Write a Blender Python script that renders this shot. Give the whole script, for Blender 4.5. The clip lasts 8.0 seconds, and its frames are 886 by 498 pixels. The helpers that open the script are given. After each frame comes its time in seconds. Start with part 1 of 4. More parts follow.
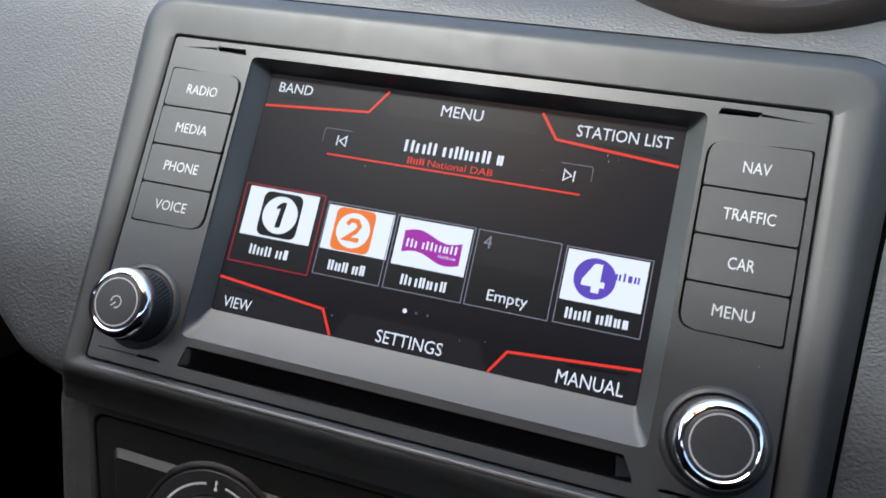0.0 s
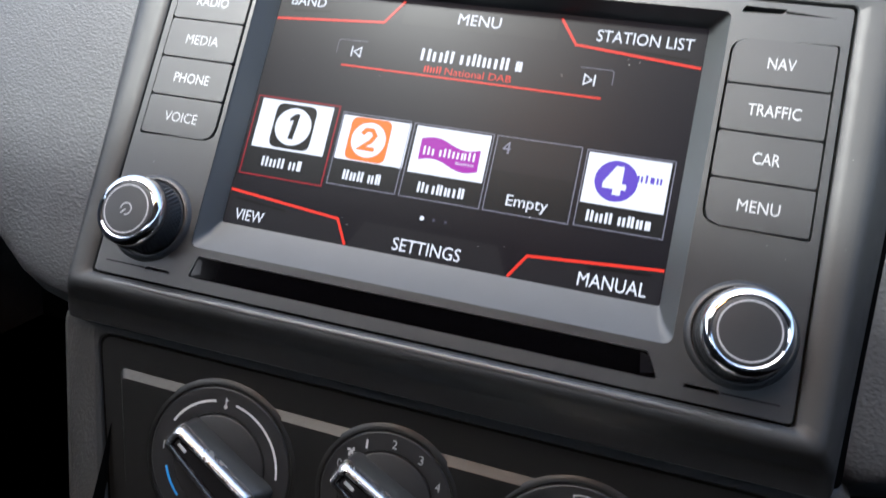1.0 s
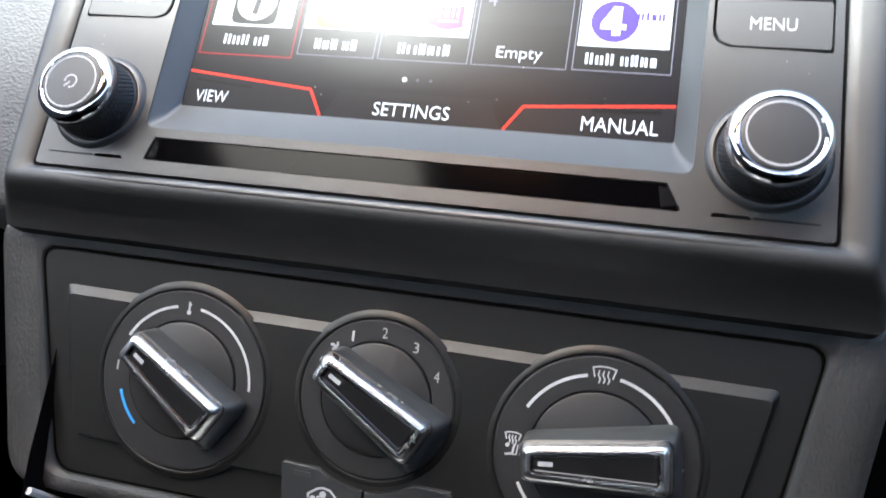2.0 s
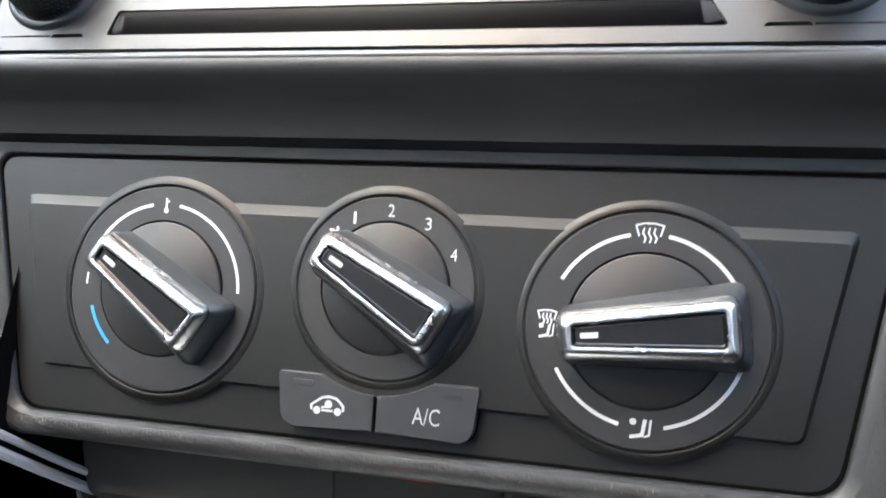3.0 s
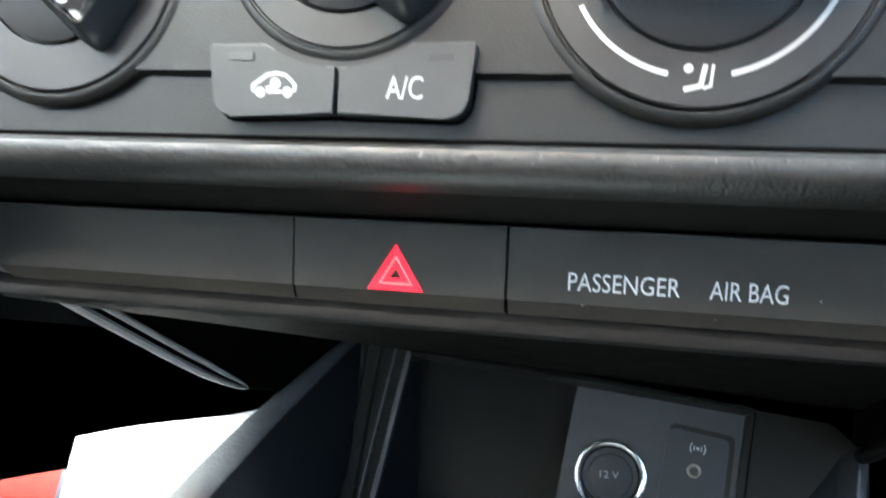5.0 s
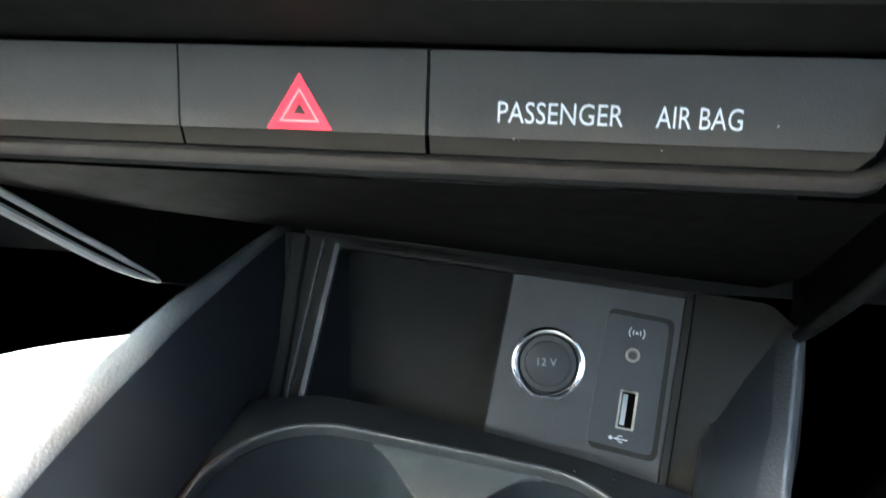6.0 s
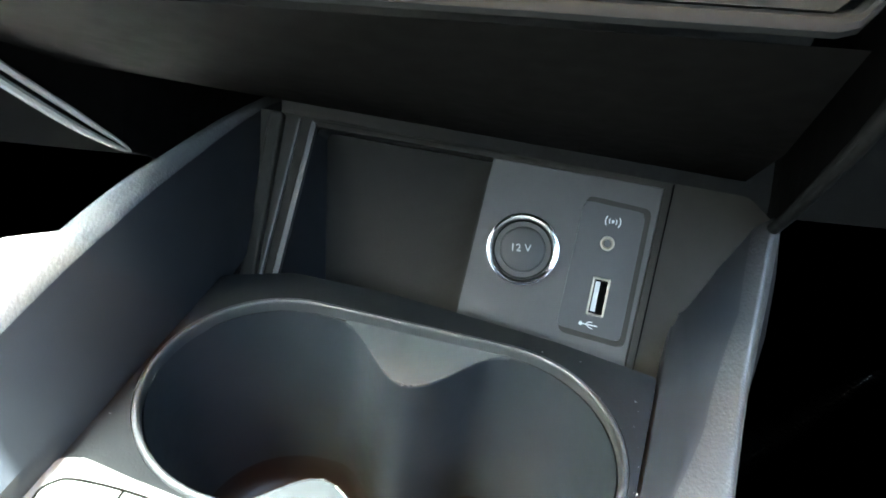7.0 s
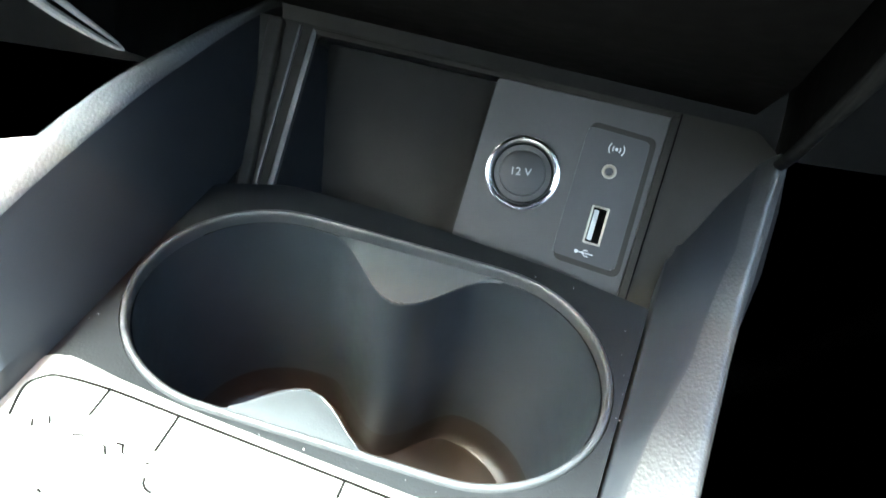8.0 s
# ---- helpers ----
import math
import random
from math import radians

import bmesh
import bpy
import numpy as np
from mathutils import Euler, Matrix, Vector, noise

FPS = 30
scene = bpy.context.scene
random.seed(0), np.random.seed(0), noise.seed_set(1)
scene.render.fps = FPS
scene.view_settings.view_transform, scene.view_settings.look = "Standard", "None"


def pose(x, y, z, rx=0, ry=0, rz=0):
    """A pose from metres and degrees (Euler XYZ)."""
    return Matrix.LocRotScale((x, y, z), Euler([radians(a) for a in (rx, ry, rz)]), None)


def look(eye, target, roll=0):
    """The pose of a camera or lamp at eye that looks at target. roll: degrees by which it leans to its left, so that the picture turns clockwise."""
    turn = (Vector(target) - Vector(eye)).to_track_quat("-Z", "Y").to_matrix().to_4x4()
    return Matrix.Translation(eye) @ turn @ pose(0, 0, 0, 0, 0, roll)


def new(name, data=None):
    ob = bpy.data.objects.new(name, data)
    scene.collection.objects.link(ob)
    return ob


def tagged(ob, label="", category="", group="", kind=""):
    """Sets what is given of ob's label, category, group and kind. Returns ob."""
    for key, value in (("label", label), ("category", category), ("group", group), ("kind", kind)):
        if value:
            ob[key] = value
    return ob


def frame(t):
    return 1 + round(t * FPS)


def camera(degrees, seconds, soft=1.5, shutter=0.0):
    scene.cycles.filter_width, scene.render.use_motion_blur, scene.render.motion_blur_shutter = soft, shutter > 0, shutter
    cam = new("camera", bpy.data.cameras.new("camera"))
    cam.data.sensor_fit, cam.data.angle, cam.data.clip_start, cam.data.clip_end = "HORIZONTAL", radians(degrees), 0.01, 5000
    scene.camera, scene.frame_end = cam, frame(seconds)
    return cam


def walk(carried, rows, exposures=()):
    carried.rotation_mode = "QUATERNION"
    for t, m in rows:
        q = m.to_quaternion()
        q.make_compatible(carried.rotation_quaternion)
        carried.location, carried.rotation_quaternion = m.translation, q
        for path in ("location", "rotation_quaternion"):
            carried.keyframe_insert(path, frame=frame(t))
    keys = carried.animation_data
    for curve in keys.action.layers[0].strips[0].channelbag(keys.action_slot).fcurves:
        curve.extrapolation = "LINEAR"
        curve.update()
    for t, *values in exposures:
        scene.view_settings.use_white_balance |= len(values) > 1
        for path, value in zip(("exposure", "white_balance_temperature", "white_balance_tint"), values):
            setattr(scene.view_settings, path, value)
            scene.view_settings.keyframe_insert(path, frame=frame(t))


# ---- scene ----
# The dash is laid out in millimetres on the radio's face: x to the right, y into the dash, z up the face.
MM = 0.001
cam = camera(62.8, 8.0, soft=1.65, shutter=0.4)
DASH = pose(0, 0, 0.44, -28, 0, 0)
ROWS = [
    (0.0, 65.4, -217.3, -19.0, 97.47, -12.51, 13.61),
    (0.5, 58.7, -216.2, -30.1, 97.35, -12.75, 12.86),
    (1.0, 61.1, -210.2, -50.2, 97.94, -12.55, 12.67),
    (1.5, 60.9, -196.7, -77.3, 100.75, -10.62, 11.79),
    (2.0, 57.5, -175.9, -103.9, 103.47, -9.36, 10.59),
    (2.2, 56.4, -166.7, -115.8, 105.46, -9.06, 10.50),
    (3.3, 49.8, -132.0, -146.0, 106.47, -5.76, 11.72),
    (3.5, 48.9, -126.6, -153.5, 107.26, -6.01, 12.18),
    (4.0, 46.1, -111.1, -166.4, 106.13, -5.98, 12.62),
    (4.5, 44.8, -97.6, -176.2, 103.51, -6.21, 12.80),
    (5.0, 48.3, -81.8, -183.3, 102.70, -5.97, 11.70),
    (5.2, 49.4, -74.9, -187.0, 101.62, -5.49, 10.45),
    (6.3, 52.0, -56.5, -199.3, 95.21, -4.66, 6.83),
    (6.5, 53.4, -55.3, -202.3, 93.48, -5.29, 6.55),
    (7.0, 56.6, -54.1, -209.9, 91.31, -6.39, 6.57),
    (7.5, 56.9, -51.6, -211.7, 88.48, -7.96, 6.51),
    (8.0, 58.8, -50.0, -212.9, 85.69, -9.37, 6.83),
]
EXPOSURES = [(0.0, 1.92, 5930, 3), (1.0, 2.25, 5930, 5), (1.5, 2.7, 5930, 5), (2.0, 3.17, 5960, 3), (3.5, 4.19, 6070, -1), (4.0, 4.18, 5940, -3), (4.5, 4.42, 5920, -5), (5.0, 4.64, 5900, -6), (6.4, 5.46, 6130, -8), (7.0, 5.78, 6130, -9), (7.5, 5.82, 6130, -8), (8.0, 5.71, 6130, -8)]
GLOW = 0.26
walk(cam, [(t, DASH @ pose(x * MM, y * MM, z * MM, rx, ry, rz)) for t, x, y, z, rx, ry, rz in ROWS], EXPOSURES)

# ---- light: daylight through the glass ----
world = bpy.data.worlds.new("sky")
scene.world = world
world.use_nodes = True
sky = world.node_tree.nodes.new("ShaderNodeTexSky")
sky.sky_type, sky.sun_disc = "NISHITA", False
SUN_UP, SUN_TURN = radians(56), radians(215)
sky.sun_elevation, sky.sun_rotation = SUN_UP, SUN_TURN
sky.dust_density, sky.air_density = 5.0, 1.0
world.node_tree.links.new(sky.outputs[0], world.node_tree.nodes["Background"].inputs[0])
world.node_tree.nodes["Background"].inputs[1].default_value = 0.15
sun = new("sun", bpy.data.lights.new("sun", "SUN"))
sun.data.energy, sun.data.angle, sun.data.color = 1.8, radians(2.5), (1.0, 0.96, 0.9)
SUN_FROM = Vector((math.sin(SUN_TURN) * math.cos(SUN_UP), math.cos(SUN_TURN) * math.cos(SUN_UP), math.sin(SUN_UP)))
sun.matrix_world = look(SUN_FROM * 20, (0, 0, 0))


# ---- materials ----
def material(name, color, rough=0.5, metal=0.0, grain=0.0, grain_size=1.0, vary=0.15, emit=None, power=0.0, coat=0.0, streak=0.0, specular=0.5):
    """A surface: grain is the relief's height in mm, grain_size its cells in mm, vary the share by which the colour drifts."""
    m = bpy.data.materials.new(name)
    m.use_nodes = True
    nt = m.node_tree
    b = nt.nodes["Principled BSDF"]
    b.inputs["Base Color"].default_value = (*color, 1)
    b.inputs["Roughness"].default_value = rough
    b.inputs["Metallic"].default_value = metal
    b.inputs["Coat Weight"].default_value = coat
    b.inputs["Coat Roughness"].default_value = 0.05
    b.inputs["Specular IOR Level"].default_value = specular
    geo = nt.nodes.new("ShaderNodeTexCoord")
    if emit:
        b.inputs["Emission Color"].default_value = (*emit, 1)
        b.inputs["Emission Strength"].default_value = power * GLOW
    if vary > 0:
        n = nt.nodes.new("ShaderNodeTexNoise")
        n.inputs["Scale"].default_value, n.inputs["Detail"].default_value = 55, 6
        nt.links.new(geo.outputs["Object"], n.inputs["Vector"])
        mix = nt.nodes.new("ShaderNodeMix")
        mix.data_type = "RGBA"
        mix.inputs["A"].default_value = (*[c * (1 - vary) for c in color], 1)
        mix.inputs["B"].default_value = (*[min(1, c * (1 + vary)) for c in color], 1)
        nt.links.new(n.outputs["Fac"], mix.inputs["Factor"])
        nt.links.new(mix.outputs["Result"], b.inputs["Base Color"])
        r = nt.nodes.new("ShaderNodeMapRange")
        r.inputs["To Min"].default_value, r.inputs["To Max"].default_value = rough * 0.8, min(1, rough * 1.2)
        n2 = nt.nodes.new("ShaderNodeTexNoise")
        n2.inputs["Scale"].default_value, n2.inputs["Detail"].default_value = 160, 5
        nt.links.new(geo.outputs["Object"], n2.inputs["Vector"])
        nt.links.new(n2.outputs["Fac"], r.inputs["Value"])
        nt.links.new(r.outputs["Result"], b.inputs["Roughness"])
    if grain > 0:
        v = nt.nodes.new("ShaderNodeTexVoronoi")
        v.feature = "SMOOTH_F1"
        v.inputs["Scale"].default_value = 1000 / grain_size
        n3 = nt.nodes.new("ShaderNodeTexNoise")
        n3.inputs["Scale"].default_value, n3.inputs["Detail"].default_value = 700 / grain_size, 3
        add = nt.nodes.new("ShaderNodeMath")
        bump = nt.nodes.new("ShaderNodeBump")
        bump.inputs["Distance"].default_value, bump.inputs["Strength"].default_value = grain * MM, 0.8
        warp = nt.nodes.new("ShaderNodeMapping")
        warp.inputs["Scale"].default_value = (1.0, 1.0, 1.0 + streak)
        nt.links.new(geo.outputs["Object"], warp.inputs["Vector"])
        nt.links.new(warp.outputs[0], v.inputs["Vector"])
        nt.links.new(warp.outputs[0], n3.inputs["Vector"])
        nt.links.new(v.outputs["Distance"], add.inputs[0])
        nt.links.new(n3.outputs["Fac"], add.inputs[1])
        nt.links.new(add.outputs[0], bump.inputs["Height"])
        nt.links.new(bump.outputs[0], b.inputs["Normal"])
    return m


PAD = material("grained_dash_skin", (0.038, 0.0403, 0.0425), 0.52, grain=0.25, grain_size=1.2, streak=0.5, specular=0.4)
TRIM = material("satin_grey_plastic", (0.02, 0.0215, 0.022), 0.5, grain=0.02, grain_size=0.35, specular=0.42)
# trim plastic paled for a painted highlight under the radio
GLINTTRIM = material("satin_glint_edge", (0.05, 0.052, 0.053), 0.3, grain=0.01, grain_size=0.35, vary=0.3)
FASCIA = material("fascia_plastic", (0.0255, 0.0272, 0.0278), 0.4, grain=0.02, grain_size=0.3)
# fascia plastic paled, standing in for light on the up-facing slope
BEZEL = material("satin_bezel", (0.04, 0.0435, 0.044), 0.38, grain=0.015, grain_size=0.3, specular=0.6)
BUTTON = material("button_plastic", (0.0185, 0.0197, 0.0207), 0.48, grain=0.015, grain_size=0.3)
# blacker than real plastic, putting the cavity's deep shade into the colour
BLACK = material("shade_black_plastic", (0.0026, 0.0025, 0.0025), 0.85, grain=0.03, grain_size=0.6, specular=0.06)
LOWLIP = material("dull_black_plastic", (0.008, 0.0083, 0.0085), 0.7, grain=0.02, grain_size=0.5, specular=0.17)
PANEL = material("climate_plastic", (0.0066, 0.0066, 0.0061), 0.42, grain=0.03, grain_size=0.4, specular=0.4)
BAGPRINT = material("airbag_print", (0.75, 0.76, 0.78), 0.6, vary=0.05)
STRIP = material("strip_plastic", (0.038, 0.034, 0.028), 0.5, grain=0.03, grain_size=0.4, specular=0.4)
KEYPRINT = material("key_print", (0.3, 0.31, 0.32), 0.6, vary=0.05)
DIAL = material("dial_plastic", (0.0115, 0.0115, 0.0118), 0.5, grain=0.01, grain_size=0.3)
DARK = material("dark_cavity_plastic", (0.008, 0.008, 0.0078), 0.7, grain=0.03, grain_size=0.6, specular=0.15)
GAP = material("black_gap", (0.003, 0.003, 0.003), 0.9, vary=0, specular=0.0)
HANDLE = material("satin_grip", (0.03, 0.033, 0.034), 0.36, grain=0.01, grain_size=0.3)
SLOTBLACK = material("slot_black", (0.0013, 0.0012, 0.0015), 0.1, vary=0, specular=0.045)
INLAY = material("satin_black_inlay", (0.008, 0.008, 0.0085), 0.3, vary=0.1, specular=0.3)
VENTRING = material("gloss_vent_plastic", (0.03, 0.026, 0.025), 0.22, vary=0.1)
GLOSS = material("piano_black", (0.006, 0.006, 0.007), 0.12, vary=0, specular=0.35)
GLASS = material("display_glass", (0.004, 0.004, 0.005), 0.31, vary=0, emit=(0.5, 0.42, 0.6), power=0.012, specular=0.075)
CHROME = material("chrome", (0.86, 0.86, 0.87), 0.09, 1.0, vary=0.03)
FRAME = material("brushed_frame_chrome", (0.92, 0.91, 0.89), 0.26, 1.0, vary=0.05)
JACK = material("worn_jack_metal", (0.3, 0.27, 0.22), 0.35, 1.0, vary=0.2)
SATIN = material("satin_chrome", (0.8, 0.81, 0.83), 0.24, 1.0, vary=0.05)
PRINT = material("white_print", (0.36, 0.37, 0.38), 0.6, vary=0.05)
GREYPRINT = material("grey_print", (0.42, 0.43, 0.44), 0.6, vary=0.05)
SCUFF = material("pale_scuff", (0.14, 0.14, 0.137), 0.6, vary=0.3)
BLUE = material("blue_print", (0.03, 0.24, 0.62), 0.5, vary=0.05)
RED = material("red_lens", (0.5, 0.008, 0.018), 0.4, vary=0.05, emit=(1.0, 0.012, 0.035), power=0.36)
PINK = material("pale_red_lens", (0.6, 0.1, 0.1), 0.4, vary=0.05, emit=(1.0, 0.16, 0.16), power=0.36)
CONSOLE = material("console_plastic", (0.048, 0.051, 0.055), 0.36, grain=0.17, grain_size=0.9, streak=-0.3, vary=0.3)
# console plastic again, darkened so the right wall looks less lit
WALLSIDE = material("grained_wall_plastic", (0.036, 0.038, 0.04), 0.36, grain=0.17, grain_size=0.9, streak=-0.3, vary=0.3)
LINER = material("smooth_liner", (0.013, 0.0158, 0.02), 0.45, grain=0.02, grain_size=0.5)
FELT = material("black_footwell_felt", (0.04, 0.041, 0.043), 0.95, grain=0.3, grain_size=2)
LIP = material("scuffed_lip_plastic", (0.034, 0.034, 0.033), 0.4, grain=0.2, grain_size=0.7, vary=0.5, specular=0.45, streak=-0.5)
WELL = material("cup_lining", (0.018, 0.023, 0.0285), 0.4, grain=0.03, grain_size=0.5, vary=0.3, specular=0.35)
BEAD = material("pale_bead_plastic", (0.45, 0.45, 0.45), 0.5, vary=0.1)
TRAYBACK = material("tray_back_plastic", (0.016, 0.0148, 0.013), 0.65, grain=0.04, grain_size=0.6, specular=0.15)
PLATE = material("socket_plate_plastic", (0.023, 0.023, 0.022), 0.45, grain=0.02, grain_size=0.4)
# wing plastic paled along its crest, putting the lit look into the colour
EDGE = material("lit_worn_wing_edge", (0.085, 0.09, 0.096), 0.42, grain=0.15, grain_size=0.9, streak=-0.3, vary=0.3)
BIN = material("bin_plastic", (0.02, 0.0187, 0.0165), 0.6, grain=0.04, grain_size=0.6, specular=0.15)
CUPFLOOR = material("brown_cup_floor", (0.0125, 0.0095, 0.008), 0.36, grain=0.03, grain_size=0.6, vary=0.6, specular=0.35)
WEB = material("web_rubber", (0.038, 0.044, 0.049), 0.34, grain=0.03, grain_size=0.5, vary=0.3)
CUP = material("cup_rubber", (0.0075, 0.0087, 0.0102), 0.45, grain=0.05, grain_size=0.7, vary=0.45, specular=0.14)
# paler than the cup rubber: edge highlights are put into the colour
RIMRUBBER = material("glint_rim_rubber", (0.034, 0.038, 0.042), 0.36, vary=0.15)
MAT = material("pale_mat", (0.13, 0.13, 0.128), 0.6, grain=0.03, grain_size=0.6)
PAPER = material("paper", (0.72, 0.74, 0.77), 0.8, vary=0.03)
PAPER_RED = material("red_ink", (0.16, 0.012, 0.009), 0.8, vary=0.05)
PAPER_BLUE = material("blue_grey_ink", (0.05, 0.06, 0.09), 0.8, vary=0.1)
CARPET = material("carpet", (0.085, 0.083, 0.08), 0.95, grain=0.6, grain_size=2.5)
LINING = material("cabin_lining", (0.25, 0.25, 0.245), 0.9, grain=0.1, grain_size=2)
GROUND = material("asphalt", (0.06, 0.06, 0.06), 0.9, vary=0.3)


def lit(name, color, power=1.0):
    return material(name, (0.004, 0.004, 0.004), 0.31, vary=0, emit=color, power=power, specular=0.075)


LAMPLENS = material("warm_lamp_lens", (0.5, 0.45, 0.4), 0.4, vary=0, emit=(1.0, 0.42, 0.12), power=9 / GLOW)


UI_WHITE = lit("lit_white", (0.9, 0.9, 1.0), 1.0)
UI_RED = lit("lit_red", (1.0, 0.05, 0.03), 0.85)
UI_DIMRED = lit("lit_dim_red", (0.55, 0.02, 0.04), 0.6)
UI_TAB = lit("lit_tab", (0.05, 0.045, 0.055), 0.3)
UI_LINE = lit("lit_line", (0.42, 0.40, 0.52), 0.6)
UI_DARK = lit("lit_dark_tile", (0.02, 0.02, 0.025), 0.4)
UI_BLACK = lit("lit_black", (0.004, 0.004, 0.005), 0.5)
UI_ORANGE = lit("lit_orange", (1.0, 0.22, 0.03), 0.9)
UI_PURPLE = lit("lit_purple", (0.13, 0.07, 0.55), 0.9)
UI_MAGENTA = lit("lit_magenta", (0.42, 0.02, 0.42), 0.9)
UI_GREY = lit("lit_grey", (0.16, 0.15, 0.22), 0.6)

# ---- building helpers ----
SPOT = {}


def thing(name, label, category, base=DASH, at=(0, 0, 0), group="", kind=""):
    """A top-level thing: an Empty at a place, in mm, of a layout."""
    e = new(name)
    e.empty_display_size = 0.01
    e.matrix_world = base @ Matrix.Translation(Vector(at) * MM)
    SPOT[e.name] = Vector(at)
    return tagged(e, label, category, group, kind)


def part(name, bm, mat, parent, label="", sharp=35):
    """Links a bmesh, in mm of its thing's layout, as one mesh under a thing or a part."""
    at = SPOT[parent.name]
    for v in bm.verts:
        v.co = (v.co - at) * MM
    bmesh.ops.recalc_face_normals(bm, faces=bm.faces)
    me = bpy.data.meshes.new(name)
    bm.to_mesh(me)
    bm.free()
    me.polygons.foreach_set("use_smooth", [True] * len(me.polygons))
    me.set_sharp_from_angle(angle=radians(sharp))
    me.materials.append(mat)
    ob = new(name, me)
    ob.parent = parent
    areas = [f.area for f in me.polygons]
    if max(areas) > 0.2 * sum(areas):  # a flat face stays flat up to its rounded edge
        crisp = ob.modifiers.new("crisp_face", "WEIGHTED_NORMAL")
        crisp.keep_sharp, crisp.weight = True, 80
    SPOT[ob.name] = at
    return tagged(ob, label)


def setting(name, bm, mat, label, category, base=DASH, at=(0, 0, 0), sharp=35):
    """A top-level piece of the setting that is one mesh."""
    e = thing("carrier", "", "", base, at)
    ob = part(name, bm, mat, e, label, sharp)
    ob.parent = None
    ob.matrix_world = e.matrix_world.copy()
    bpy.data.objects.remove(e)
    return tagged(ob, label, category, kind="structure")


def join(bm, other):
    me = bpy.data.meshes.new("join")
    other.to_mesh(me)
    other.free()
    bm.from_mesh(me)
    bpy.data.meshes.remove(me)
    return bm


def rpoly(corners, radii, n=5):
    """A polygon with rounded corners, as 2D points."""
    out, k = [], len(corners)
    if not isinstance(radii, (list, tuple)):
        radii = [radii] * k
    for i in range(k):
        p, a, b = Vector(corners[i]), Vector(corners[i - 1]), Vector(corners[(i + 1) % k])
        r = radii[i]
        da, db = (a - p).normalized(), (b - p).normalized()
        if r <= 0:
            out += [p.copy() for _ in range(n + 1)]
            continue
        half = da.angle(db) / 2
        d = min(r / math.tan(half), (a - p).length * 0.49, (b - p).length * 0.49)
        p0, p1 = p + da * d, p + db * d
        for j in range(n + 1):
            t = j / n
            out.append(p0 * (1 - t) ** 2 + p * 2 * t * (1 - t) + p1 * t * t)
    return out


def rrect(x0, z0, x1, z1, r, n=5):
    return rpoly([(x0, z0), (x1, z0), (x1, z1), (x0, z1)], r, n)


def clean(points):
    out = []
    for p in points:
        if not out or (Vector(p) - Vector(out[-1])).length > 1e-4:
            out.append(p)
    if (Vector(out[0]) - Vector(out[-1])).length < 1e-4:
        out.pop()
    return out


def slab(outline, yf, yb, bevel=0.0, seg=2):
    """A solid of an outline in x, z, from its front yf to its back yb, with a rounded front edge."""
    bm = bmesh.new()
    pts = clean(outline)
    front = [bm.verts.new((p[0], yf, p[1])) for p in pts]
    back = [bm.verts.new((p[0], yb, p[1])) for p in pts]
    f = bm.faces.new(front)
    bm.faces.new(back[::-1])
    for i in range(len(pts)):
        j = (i + 1) % len(pts)
        bm.faces.new((front[j], front[i], back[i], back[j]))
    if bevel > 0:
        bmesh.ops.bevel(bm, geom=list(f.edges), offset=bevel, segments=seg, profile=0.6, affect="EDGES", clamp_overlap=True)
    return bm


def flat(outline, y):
    bm = bmesh.new()
    bm.faces.new([bm.verts.new((p[0], y, p[1])) for p in clean(outline)])
    return bm


def plate(outline, holes, yf, yb):
    """A front with holes through it, and the walls of its edge and holes back to yb."""
    bm = bmesh.new()
    loops = []
    for pts in [outline] + list(holes):
        loops.append([bm.verts.new((p[0], yf, p[1])) for p in clean(pts)])
    edges = [bm.edges.new((l[i], l[(i + 1) % len(l)])) for l in loops for i in range(len(l))]
    bmesh.ops.triangle_fill(bm, edges=edges, use_beauty=True, use_dissolve=False)
    for l in loops:
        back = [bm.verts.new((v.co.x, yb, v.co.z)) for v in l]
        for i in range(len(l)):
            j = (i + 1) % len(l)
            bm.faces.new((l[i], l[j], back[j], back[i]))
    return bm


def loft(rings, closed=True, cap=False):
    """Skins rings of equal count, 3D points each."""
    bm = bmesh.new()
    vs = [[bm.verts.new(p) for p in ring] for ring in rings]
    n = len(vs[0])
    for a, b in zip(vs, vs[1:]):
        for i in range(n if closed else n - 1):
            j = (i + 1) % n
            bm.faces.new((a[i], a[j], b[j], b[i]))
    if cap:
        bm.faces.new(vs[0][::-1])
        bm.faces.new(vs[-1])
    return bm


def level(outline, y):
    return [(p[0], y, p[1]) for p in outline]


def lathe(profile, cx, cz, n=64):
    """Turns a profile of (radius, y) about the axis through (cx, cz)."""
    rings = []
    for r, y in profile:
        rings.append([(cx + r * math.cos(2 * math.pi * i / n), y, cz + r * math.sin(2 * math.pi * i / n)) for i in range(n)])
    bm = loft(rings)
    if profile[-1][0] < 0.01 or profile[0][0] < 0.01:
        bmesh.ops.remove_doubles(bm, verts=bm.verts, dist=0.005)
    return bm


def disc(cx, cz, r, y, n=48):
    return flat([(cx + r * math.cos(2 * math.pi * i / n), cz + r * math.sin(2 * math.pi * i / n)) for i in range(n)], y)


